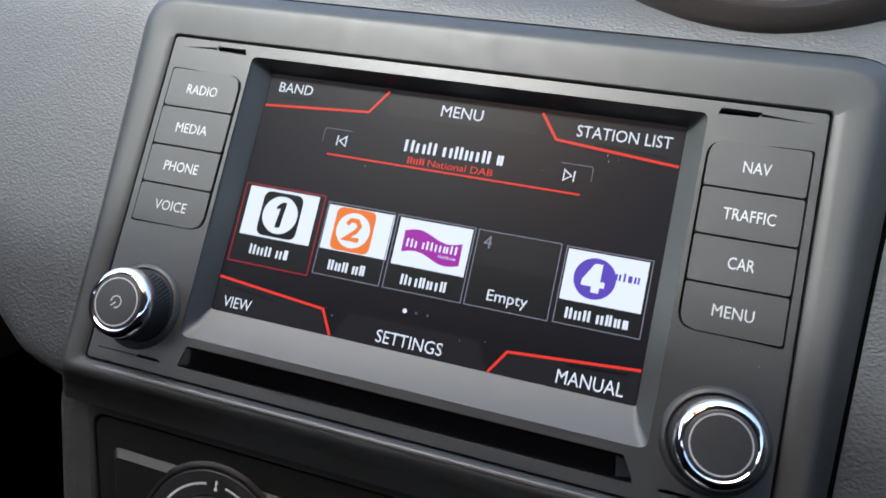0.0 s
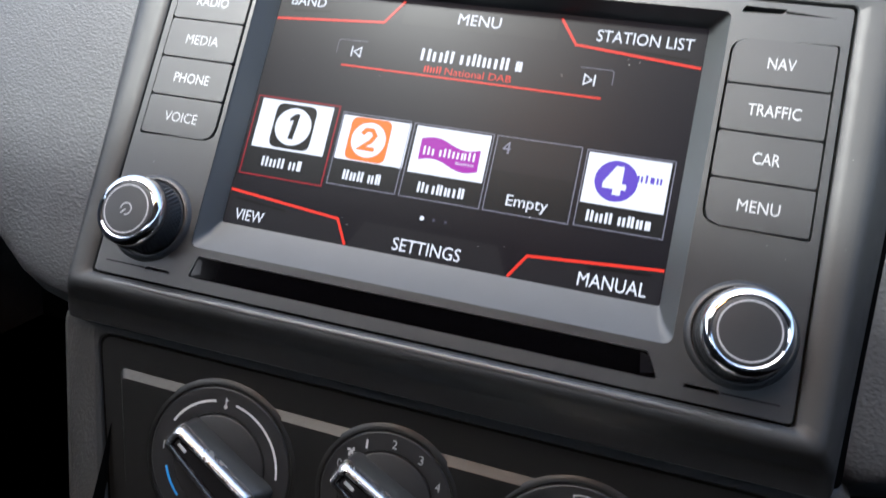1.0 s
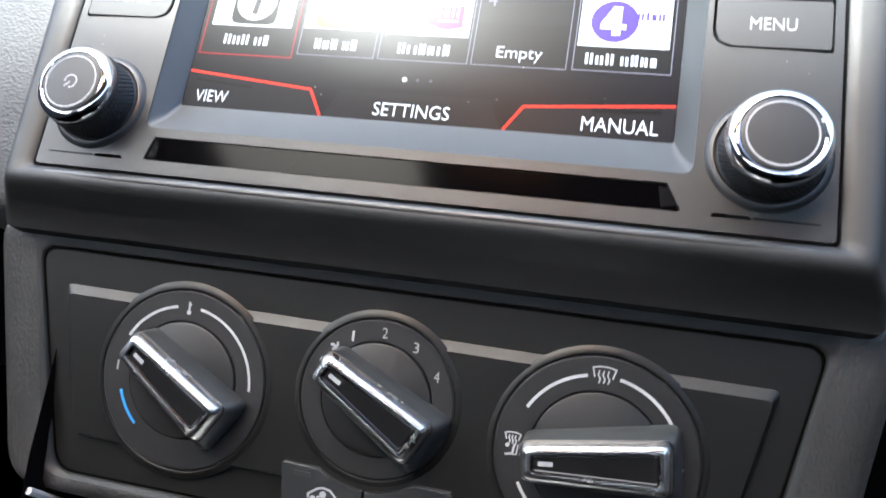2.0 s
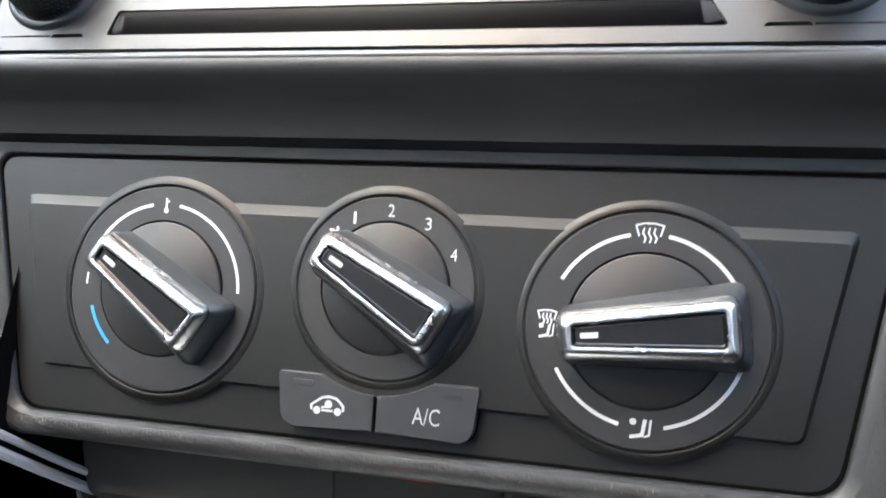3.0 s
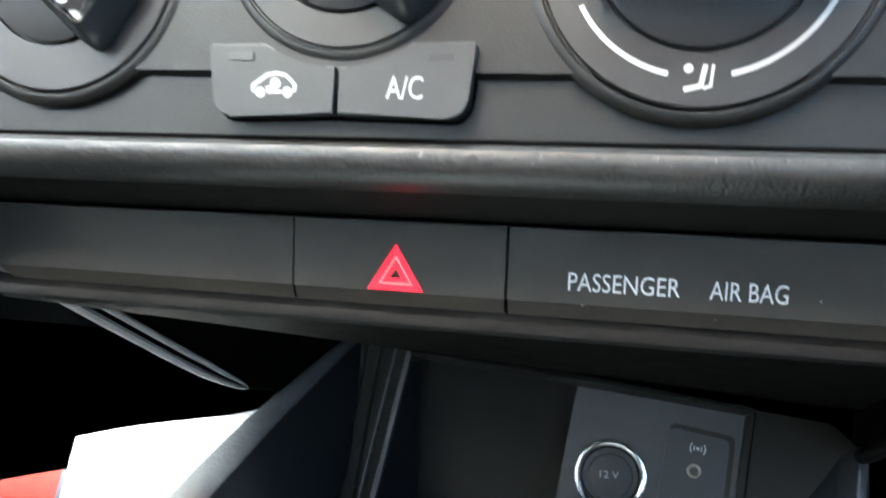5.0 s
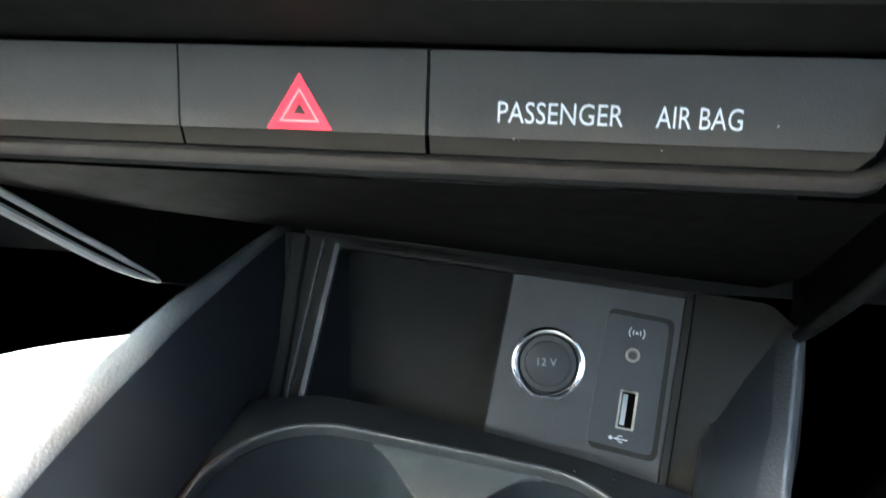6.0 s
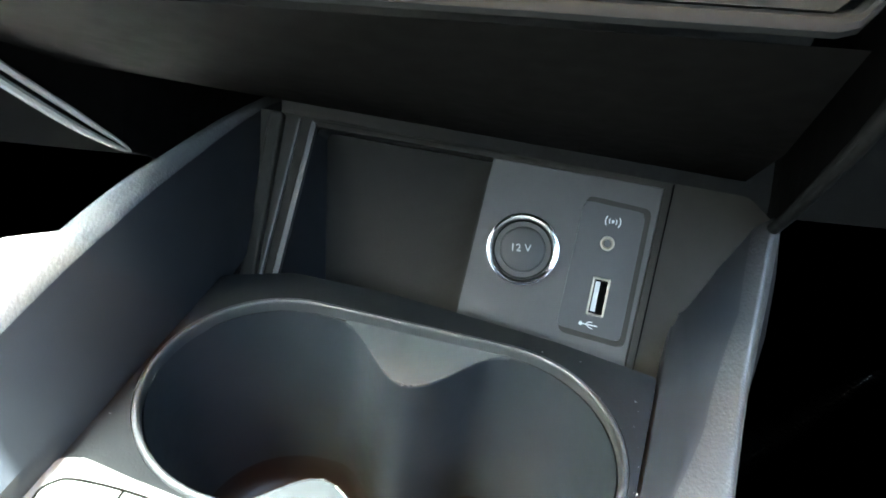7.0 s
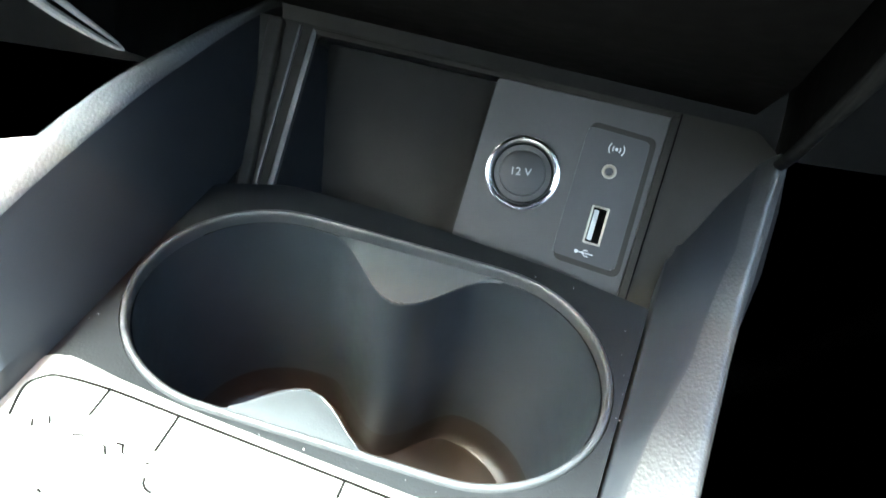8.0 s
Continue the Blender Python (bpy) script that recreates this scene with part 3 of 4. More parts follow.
# logos as plain shapes in their colours
shown("logo", flat(rrect(-62.6, 3.9, -47.6, 19.6, 3.0), Y - 0.10), UI_BLACK, "black rounded square")
shown("logo", disc(-55.1, 11.8, 6.6, Y - 0.14), UI_WHITE, "white disc")
shown("logo", flat([(-56.1, 7.4), (-54.2, 7.4), (-53.4, 16.4), (-55.0, 16.4), (-57.0, 14.6), (-56.6, 13.6), (-55.4, 14.2)], Y - 0.18), UI_BLACK, "black upright stroke")
shown("logo", flat(rrect(-34.6, 3.9, -20.4, 18.6, 2.6), Y - 0.10), UI_ORANGE, "orange rounded square")
shown("logo", disc(-27.5, 11.2, 6.0, Y - 0.14), UI_WHITE, "white disc")
shown("logo", stroke([(-30.0, 13.0), (-28.8, 14.6), (-26.6, 14.6), (-25.4, 12.9), (-26.4, 11.0), (-29.6, 8.2), (-24.8, 8.2)], 1.5, Y - 0.18), UI_ORANGE, "orange curved stroke")
flag = [(-9.6 + 0.5 * i, 14.6 + 1.2 * math.sin(i / 40 * 2 * math.pi) - i * 0.03) for i in range(41)] + [(10.6 - 0.5 * i, 6.2 + 1.2 * math.sin((40 - i) / 40 * 2 * math.pi) + i * 0.03) for i in range(41)]
shown("logo", flat(flag, Y - 0.10), UI_MAGENTA, "purple waving flag shape")
shown("logo", bars([0.8, 1.2, 0.8, 0.8, 0.6, 0.8], -8.2, 9.0, 9.4, 2.8, Y - 0.15), UI_WHITE, "white unlettered word")
shown("logo", bars([0.6, 0.6, 0.6, 0.4, 0.6], 3.2, 9.0, 7.6, 1.0, Y - 0.15), UI_WHITE, "small white unlettered word")
shown("logo", disc(53.2, 10.3, 6.4, Y - 0.10), UI_PURPLE, "purple disc")
shown("logo", flat([(52.6, 6.0), (55.0, 6.0), (55.0, 7.8), (56.4, 7.8), (56.4, 9.6), (55.0, 9.6), (55.0, 15.0), (52.6, 15.0), (49.4, 9.6), (49.4, 7.8), (52.6, 7.8)], Y - 0.14), UI_WHITE, "white angular shape")
shown("logo", bars([0.8, 0.8, 0.5, 0.6, 0.8], 57.0, 66.4, 11.0, 2.6, Y - 0.15), UI_PURPLE, "purple unlettered word")
for widths, x0, x1 in (([0.9, 0.9, 0.9, 0.2, 0.9, 0.6], -63.2, -48.6), ([0.9, 0.9, 0.9, 0.2, 0.9, 0.8], -33.4, -20.2), ([0.9, 1.2, 0.8, 0.8, 0.5, 0.8], -7.4, 8.0), ([0.9, 0.9, 0.9, 0.2, 0.9, 0.8, 0.8, 0.7], 46.4, 65.4)):
    shown("station_name", bars(widths, x0, x1, -3.1, 3.4, Y - 0.1), UI_WHITE, "white unlettered station name")
shown("lettering", lettering("Empty", 21.6, 34.6, -2.6, 3.6, Y - 0.1), UI_WHITE)
shown("lettering", lettering("4", 17.0, 19.6, 13.6, 4.2, Y - 0.1), UI_LINE)

# ---- climate controls ----
climate = thing("climate_control_panel", "dark grey climate panel with three chrome-edged dials and two buttons", "climate controls", CLIM)
PANEL_EDGE = rpoly([(-114.0, 29.8), (-100.8, -38.1), (101.8, -38.1), (114.0, 29.8)], [4, 5, 5, 4], 6)
DIALS = [(-59.8, -4.0, 26.5, 17.2), (0.3, -0.3, 22.2, 15.8), (61.1, -6.0, 26.5, 17.1)]
part("panel", slab(PANEL_EDGE, 0.6, 6, 0.5), PANEL, climate, sharp=30)
FIELD_FOOT = rpoly([(-104.4, 19.5), (-95.5, -26.6), (95.0, -28.2), (104.8, 18.0)], [2, 3, 3, 2], 5)
FIELD_TOP = rpoly([(-102.2, 16.7), (-94.4, -25.7), (93.9, -27.3), (102.7, 15.3)], [1.5, 2.5, 2.5, 1.5], 5)
part("raised_field", loft([level(FIELD_FOOT, 1.0), level(FIELD_FOOT, 0.5), level(FIELD_TOP, -1.3)], cap=True), PANEL, climate, sharp=20)
part("rim", loft([stack_ring(-0.9, -0.9, -0.9, 0.55, 8), stack_ring(-0.1, -0.1, -0.1, 0.55, 8), stack_ring(-0.1, -0.1, -0.1, 5, 8)]), GAP, climate, "black gap")


def windscreen_mark(cx, cz, y, k=1.0):
    bm = stroke([(cx - 2.3 * k, cz - 0.7 * k), (cx - 3 * k, cz + 1.7 * k), (cx - 1.2 * k, cz + 2.2 * k), (cx + 1.2 * k, cz + 2.2 * k), (cx + 3 * k, cz + 1.7 * k), (cx + 2.3 * k, cz - 0.7 * k)], 0.4, y)
    for dx in (-1.2, 0, 1.2):
        join(bm, stroke([(cx + dx * k, cz - 2.2 * k), (cx + (dx + 0.35) * k, cz - 1.1 * k), (cx + (dx - 0.3) * k, cz), (cx + dx * k, cz + 1.2 * k)], 0.38, y))
    return bm


def seat_mark(cx, cz, y, k=1.0):
    bm = disc(cx - 1.4 * k, cz + 1.6 * k, 0.75 * k, y, 14)
    join(bm, stroke([(cx - 2 * k, cz - 1.8 * k), (cx + 0.6 * k, cz - 1.2 * k), (cx + 1.2 * k, cz + 2.2 * k)], 0.8 * k, y))
    join(bm, stroke([(cx + 1.0 * k, cz - 1.6 * k), (cx + 2.1 * k, cz - 1.2 * k), (cx + 2.4 * k, cz + 2.2 * k)], 0.45 * k, y))
    return bm


def fan_mark(cx, cz, y):
    bm = bmesh.new()
    for a in (45, 135, 225, 315):
        join(bm, stroke([(cx, cz), (cx + 0.9 * math.cos(radians(a)), cz + 0.9 * math.sin(radians(a))), (cx + 1.6 * math.cos(radians(a + 25)), cz + 1.6 * math.sin(radians(a + 25)))], 0.7, y))
    return bm


def dial(cx, cz, r, ri, angle, length=37.0):
    """A turning switch: collar, printed ring, disc, and a chrome-framed handle that points at an angle."""
    d = part("dial", lathe([(r + 2.8, -0.9), (r + 2.0, -1.4), (r + 1.2, -1.65), (r + 0.7, -1.65), (r + 0.4, -1.3), (r + 0.3, 1.0)], cx, cz, 80), PANEL, climate, "round switch with a chrome-framed handle")
    part("groove", lathe([(r + 0.35, 0.8), (r - 0.4, 0.8)], cx, cz, 80), GAP, d, "black groove")
    part("ring", lathe([(r, 0.9), (r, -1.6), (r - 0.3, -1.9), (ri + 0.5, -1.9), (ri + 0.25, -1.3), (ri + 0.05, -1.3)], cx, cz, 80), DIAL, d, "matt black ring")
    part("turning_disc", lathe([(ri, -1.2), (ri - 0.15, -2.3), (ri - 0.7, -2.6), (0.005, -2.6)], cx, cz, 64), DIAL, d, "matt black turning disc")
    m = Matrix.Translation((cx, 0, cz)) @ Matrix.Rotation(radians(-angle), 4, "Y")
    h = length / 2

    def bar(back, front, wide_back, wide_front, r):
        return rpoly([(-h - back, -wide_back), (h + front, -wide_front), (h + front, wide_front), (-h - back, wide_back)], [r, r * 1.1, r * 1.1, r], 6)

    def face(inset, r):
        return bar(-inset, -inset, 5.75 - inset, 3.9 - inset * 0.92, r)

    body = loft([level(bar(4.2, 0.8, 10.0, 6.5, 3.0), -2.2), level(bar(3.9, 0.8, 9.6, 6.3, 3.0), -4.6), level(bar(2.8, 0.9, 8.4, 5.9, 2.8), -6.6), level(bar(1.6, 1.3, 7.2, 5.2, 2.6), -8.2)])
    part("handle", turned(body, m), HANDLE, d, "black grip")
    top = [level(face(-1.2, 2.6), -7.6), level(face(-1.45, 2.8), -7.9), level(face(-1.4, 2.8), -8.4), level(face(-0.8, 2.4), -9.8), level(face(-0.2, 2.1), -10.8), level(face(0.35, 1.7), -11.35), level(face(1.0, 1.4), -11.5), level(face(1.7, 1.0), -11.4), level(face(1.95, 0.9), -10.4)]
    part("chrome_frame", turned(loft(top), m), FRAME, d, "polished chrome frame")
    inner = [level(face(1.8, 0.9), -10.5), level(face(2.0, 0.8), -10.8), level(face(2.35, 0.7), -10.88), level(face(2.7, 0.5), -10.6)]
    part("inlay_edge", turned(loft(inner), m), GLOSS, d, "glossy rounded edge of the inlay")
    part("inlay", turned(slab(face(2.5, 0.5), -10.65, -9.5, 0.1), m), INLAY, d, "black inlay")
    part("pointer", turned(slab(rrect(h - 7.4, -0.6, h - 3.6, 0.6, 0.2, 3), -10.75, -10.5), m), PRINT, d, "white pointer mark")
    return d


Yd = -1.94
d1 = dial(*DIALS[0], 145.4, 33.0)
cx, cz, r, ri = DIALS[0]
rm = 21.8
part("scale_arc", stroke(arc(cx, cz, rm, 100, 150), 0.8, Yd), GREYPRINT, d1, "grey scale arc")
part("scale_arc", stroke(arc(cx, cz, rm, 80, 0), 0.8, Yd), GREYPRINT, d1, "grey scale arc")
part("scale_arc", stroke(arc(cx, cz, 20.6, 196, 227, 10), 0.9, Yd), BLUE, d1, "blue cold arc")
part("scale_arc", stroke(arc(cx, cz, rm, 172, 180, 6), 0.5, Yd), GREYPRINT, d1, "short grey scale arc")
mark = stroke([(cx, cz + rm - 1.8), (cx, cz + rm + 1.6)], 0.55, Yd)
join(mark, disc(cx, cz + rm - 1.6, 0.7, Yd, 12))
join(mark, stroke([(cx, cz + rm + 0.8), (cx + 0.9, cz + rm + 0.8)], 0.35, Yd))
part("thermometer_mark", mark, GREYPRINT, d1, "grey thermometer mark")

d2 = dial(*DIALS[1], 149.2, 33.0)
cx, cz, r, ri = DIALS[1]
for text, a in (("0", 154), ("1", 117), ("2", 88), ("3", 58), ("4", 28)):
    x, z = cx + (r - 3.4) * math.cos(radians(a)), cz + (r - 3.4) * math.sin(radians(a))
    w = 0.7 if text == "1" else 1.6
    part("number", lettering(text, x - w / 2, x + w / 2, z - 1.5, 3.0, Yd), GREYPRINT, d2)
part("fan_mark", fan_mark(cx + (r - 3.6) * math.cos(radians(136)), cz + (r - 3.6) * math.sin(radians(136)), Yd), GREYPRINT, d2, "grey fan mark")

d3 = dial(*DIALS[2], 186.5, 35.2)
cx, cz, r, ri = DIALS[2]
rm = 21.5
for a0, a1 in ((101, 151), (79, 10), (207, 257), (283, 340)):
    part("scale_arc", stroke(arc(cx, cz, rm, a0, a1), 0.85, Yd), GREYPRINT, d3, "grey scale arc")
part("windscreen_mark", windscreen_mark(cx, cz + rm + 0.2, Yd), GREYPRINT, d3, "grey windscreen mark")
part("seat_mark", seat_mark(cx - 0.3, cz - rm - 0.2, Yd), GREYPRINT, d3, "grey seat and air mark")
part("windscreen_mark", windscreen_mark(cx - rm - 0.2, cz + 1.6, Yd, 0.7), GREYPRINT, d3, "small grey windscreen mark")
part("seat_mark", seat_mark(cx - rm - 0.4, cz - 1.6, Yd, 0.75), GREYPRINT, d3, "small grey seat mark")
part("air_mark", stroke([(cx + rm, cz - 0.4), (cx + rm + 0.6, cz + 0.9)], 0.4, Yd), GREYPRINT, d3, "small grey mark")


def button_edge(s, gap=0.0):
    r = 3.6 + gap
    pts = [(s * (0.45 - gap), -26.4 + gap), (s * (0.45 - gap), -34.5 - gap)]
    pts += [(s * (20.4 + r * math.cos(radians(a))), -31.4 + r * math.sin(radians(a))) for a in range(-90, 1, 15)]
    pts += [(s * (25.0 + gap), -22.4), (s * (24.5 + gap), -21.8 + gap)]
    return pts + [(s * (25.6 - gap) * math.cos(radians(a)), -0.2 + (25.8 - gap) * math.sin(radians(a))) for a in range(-57, -90, -4)]


def climate_button(s):
    b = part("button", slab(button_edge(s), -2.8, 2, 0.6, 3), BUTTON, climate, "dark grey climate button")
    part("shadow_gap", slab(button_edge(s, 0.55), 0.45, 2), GAP, b, "black joint round the button")
    return b


rec = climate_button(-1)
car = stroke([(-15.9, -30.6), (-16.0, -29.4), (-14.9, -28.6), (-13.3, -27.5), (-11.6, -27.15), (-9.7, -27.5), (-8.4, -28.6), (-7.8, -29.3), (-7.9, -30.5)], 0.62, -2.84)
for x in (-14.5, -9.2):
    join(car, disc(x, -30.6, 0.95, -2.85, 14))
join(car, stroke([(-13.3, -30.5), (-10.4, -30.5)], 0.55, -2.84))
join(car, disc(-11.6, -29.0, 1.0, -2.85, 16))
join(car, stroke([(-11.4, -29.4), (-13.4, -29.9)], 0.55, -2.855))
part("recirculation_mark", car, PRINT, rec, "white car with arrow mark")
part("indicator", slab(rrect(-21.0, -24.9, -15.9, -23.5, 0.2, 2), -3.05, -2.7, 0.15), FASCIA, rec, "unlit raised indicator bar")
acb = climate_button(1)
part("lettering", lettering("A/C", 9.3, 15.9, -31.6, 4.0, -2.84), PRINT, acb)
part("indicator", slab(rrect(16.7, -25.2, 21.3, -23.9, 0.2, 2), -2.86, -2.7), DIAL, acb, "unlit indicator window")

# ---- hazard strip ----
HAZ = DASH @ pose(0, 66.3 * MM, -159.8 * MM, 18.2, 0, 0)
strip = thing("switch_strip", "dark grey switch strip with a red hazard triangle", "switch panel", HAZ)
def strip_panel(name, corners, radii, x0, x1, x2, x3, y, label):
    """A panel whose lower edge bends back; x0, x1 end the bend, x2, x3 its foot."""
    bm = slab(rpoly(corners, radii, 5), y, 8, 0.4)
    join(bm, loft([[(x0, y + 0.25, 0.9), (x1, y + 0.25, 0.9)], [(x0, y + 0.5, 0.2), (x1, y + 0.5, 0.2)], [(x2, y + 1.8, -2.7), (x3, y + 1.8, -2.7)], [(x2, 7, -2.9), (x3, 7, -2.9)]], closed=False))
    return part(name, bm, STRIP, strip, label)


strip_panel("blank_panel", [(-99.8, 15.6), (-97.4, 0.6), (-19.2, 0.6), (-19.2, 15.6)], [1, 1.5, 0.3, 0.4], -97.0, -19.3, -94.0, -19.3, 0.0, "plain blank cover")
hazard = strip_panel("hazard_switch", [(-18.7, 0.6), (28.1, 0.6), (28.1, 15.6), (-18.7, 15.6)], [0.3, 0.3, 0.4, 0.4], -18.6, 28.0, -18.6, 28.0, -0.2, "plain switch with a red triangle")
airbag = strip_panel("airbag_panel", [(28.7, 0.6), (104.6, 0.6), (106.5, 15.6), (28.7, 15.6)], [0.3, 1.5, 1, 0.4], 28.8, 104.2, 28.8, 101.5, 0.0, "grey panel with white lettering")
tri = [(-1.3, 1.1), (10.5, 1.1), (4.6, 10.6)]


def shrunk(points, k):
    c = (4.6, 4.27)
    return [(c[0] + (p[0] - c[0]) * k, c[1] + (p[1] - c[1]) * k) for p in points]


part("red_triangle", stroke(shrunk(tri, 0.83), 1.5, -0.26, True), RED, hazard, "bright red triangle")
part("inner_triangle", stroke(shrunk(tri, 0.60), 0.35, -0.30, True), PINK, hazard, "pale red line")
part("red_triangle", stroke(shrunk(tri, 0.36), 0.9, -0.26, True), RED, hazard, "small red triangle")
part("lettering", lettering("PASSENGER", 41.0, 62.7, 3.4, 3.7, -0.05), BAGPRINT, airbag)
part("lettering", lettering("AIR BAG", 68.2, 82.4, 3.4, 3.7, -0.05), BAGPRINT, airbag)
lip = []
for t in [i / 60 for i in range(61)]:
    x = -101.5 + 210 * t
    end = max(0, (abs(t - 0.5) - 0.47) / 0.03)
    z = -5.2 + 5.0 * end ** 2
    lip.append([(x, -1.2 + 2 * end, z + 1.4), (x, -1.9 + 2 * end, z + 0.4), (x, -1.9 + 2 * end, z - 0.8), (x, -0.6 + 2 * end, z - 1.8), (x, 1.2 + 2 * end, z - 1.7), (x, 5, z + 0.6), (x, 12, z + 1.6), (x, 12, z + 2.4), (x, 2.5, z + 2.2)])
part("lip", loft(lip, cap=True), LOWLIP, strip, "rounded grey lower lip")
part("shadow_gap", slab(rrect(-101, -5, 107, 17, 3), 3.5, 10), GAP, strip, "black backing")
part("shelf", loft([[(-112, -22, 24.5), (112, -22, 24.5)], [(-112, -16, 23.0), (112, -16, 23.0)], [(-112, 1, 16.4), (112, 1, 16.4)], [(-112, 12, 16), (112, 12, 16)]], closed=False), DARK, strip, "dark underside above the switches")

# ---- storage space behind the strip ----
housing = thing("storage_housing", "dark plastic cavity over the storage tray", "storage tray", DASH)
part("roof", loft([[(-104, 74, -166), (110, 74, -166)], [(-100, 150, -160), (122, 150, -170)], [(-92, 226, -136), (134, 228, -166)], [(-92, 240, -120), (134, 240, -148)]], closed=False), BLACK, housing, "cavity ceiling, blackened as if in deep shade")


def cheek(line, x_up):
    low = smooth_line(line, 6)
    rings = []
    for p in low:
        rings.append([(p.x, p.y, p.z), (p.x + 1.5 * x_up, p.y, p.z + 14), (p.x + 3 * x_up, p.y, p.z + 60)])
    return loft(rings, closed=False)


LEFT_LINE = [(-103, 26, -147.5), (-100, 55, -155.5), (-96.5, 85, -163.0), (-93, 120, -171), (-89.5, 156, -178.6), (-87.2, 180, -181.8), (-86.6, 188, -182)]
RIGHT_LINE = [(119, 40, -154), (122, 75, -163.5), (126, 110, -172), (132, 155, -178.5), (139, 195, -182), (142, 215, -183.5), (145, 238, -184.5)]
part("cheek", cheek(LEFT_LINE + [(-85, 240, -181), (-85, 320, -178)], -1), BLACK, housing, "cavity cheek, blackened as if in deep shade")
part("cheek", cheek(RIGHT_LINE, 1), BLACK, housing, "cavity cheek, blackened as if in deep shade")
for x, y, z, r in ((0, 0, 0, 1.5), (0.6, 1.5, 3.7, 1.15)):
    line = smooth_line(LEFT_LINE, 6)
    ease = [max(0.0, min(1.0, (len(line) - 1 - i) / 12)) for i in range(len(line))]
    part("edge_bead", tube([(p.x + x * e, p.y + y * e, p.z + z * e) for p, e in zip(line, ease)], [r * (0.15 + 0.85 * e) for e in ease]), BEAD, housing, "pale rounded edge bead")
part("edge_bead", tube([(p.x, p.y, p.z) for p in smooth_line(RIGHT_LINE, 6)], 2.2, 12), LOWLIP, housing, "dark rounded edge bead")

# ---- centre console ----
CONS = DASH @ pose(30 * MM, 222 * MM, -200 * MM, 0, 5.8, 0)
console = thing("centre_console", "dark grey grained centre console with a storage tray and cup holders", "centre console", CONS, (0, -40, -150))


def cup_z(y):
    return -32.1 + 0.8 * (y + 21.7)


POCKET = rpoly([(-66.8, -40), (70.0, -40), (71.2, 35.0), (-64.6, 32.6)], [1, 1, 4, 3], 5)
part("back_frame", plate(rpoly([(-90, -60), (112, -60), (112, 30), (101, 38), (74, 37.6), (-90, 35.5)], [1, 1, 5, 8, 3, 3], 3), [POCKET], 0.5, 3), BIN, console, "dark frame of the tray opening")
POCKET_BACK = rpoly([(-52, -40), (66, -40), (66, 37), (-67.5, 34.4)], [1, 1, 4, 3], 5)
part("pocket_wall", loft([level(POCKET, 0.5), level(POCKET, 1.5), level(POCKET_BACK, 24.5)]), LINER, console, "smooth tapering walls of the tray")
part("tray_back", slab(rrect(-70, -60, 78, 40, 2), 24, 27), TRAYBACK, console, "dark back of the tray")
part("tray_floor", box(-70, -16, -42, 78, 26, -38), BIN, console, "dark floor of the tray")
part("rib", slab(rpoly([(-74.6, -34), (-73.7, -34), (-71.3, 34.4), (-72.2, 34.4)], 0.2, 3), -1.0, 1, 0.3), CONSOLE, console, "fine upright rib")
part("rib", slab(rpoly([(-69.2, -34), (-66.7, -34), (-64.4, 33.4), (-66.4, 34.6)], 0.6, 3), -1.9, 1, 0.9, 3), CONSOLE, console, "fine upright rib")
part("pillar", slab(rpoly([(-81.5, -34), (-75.6, -34), (-78.0, 35.4), (-84.4, 35.4)], 2, 3), -2.6, 2, 2.8, 5), BIN, console, "upright rounded pillar")
part("rib", slab(rpoly([(69.6, -34), (72.6, -34), (73.4, 36.4), (70.4, 34.6)], 0.8, 3), -1.8, 1, 0.9, 3), BIN, console, "fine upright rib")
part("groove", slab(rpoly([(72.8, -34), (73.4, -34), (74.2, 37.2), (73.6, 37.2)], 0, 3), 0.2, 1), GAP, console, "fine dark upright joint")
part("rib", slab(rpoly([(-66, 32.4), (71, 34.8), (71, 36.8), (-66, 34.6)], 0.6, 3), -1.2, 1, 0.8, 3), BIN, console, "fine lateral rib")

# left wall: a curved wing that falls away towards the seats
wing = smooth_line([(-88.5, 14, 45), (-90, 5, 40.5), (-94.5, -14, 28), (-100, -37, 10.5), (-105.5, -56, -5.7), (-111.5, -72.5, -24.2), (-117, -90, -46), (-122, -112, -73), (-125, -135, -100)], 7)
rings, inner = [], []
for p in wing:
    w = 2.0 + 8.0 * min(1, max(0, (4 - p.y) / 70))
    xb = -80.5 + 0.095 * min(0, p.y + 15)
    inner.append([(xb, p.y, min(cup_z(p.y) - 6, p.z - 12)), (xb - 0.6, p.y, min(cup_z(p.y) + 10, p.z - 8)), (p.x + w + 0.7, p.y + 0.6, p.z - 5.4), (p.x + w, p.y + 0.4, p.z - 2.8)])
    rings.append([(p.x + w, p.y + 0.4, p.z - 2.8), (p.x + w - 0.6, p.y + 0.3, p.z - 1.1), (p.x + w * 0.55, p.y + 0.2, p.z + 0.6), (p.x + w * 0.2, p.y, p.z + 1.0), (p.x - 0.6, p.y, p.z + 0.2), (p.x - 1.0, p.y, p.z - 2.2), (p.x - 2, p.y + 1.5, p.z - 20), (p.x - 4, p.y + 4, -230)])
part("wing_edge", loft([r[:6] for r in rings], closed=False), EDGE, console, "worn rounded edge of the side wing, paled to look lit", sharp=50)
part("wing", loft([r[5:] for r in rings], closed=False), CONSOLE, console, "curved grained side wing", sharp=50)
# inner side darkened below the grained plastic, standing in for its shade
part("liner", loft(inner, closed=False), LINER, console, "smooth inner side of the wing, darkened as if shaded", sharp=50)

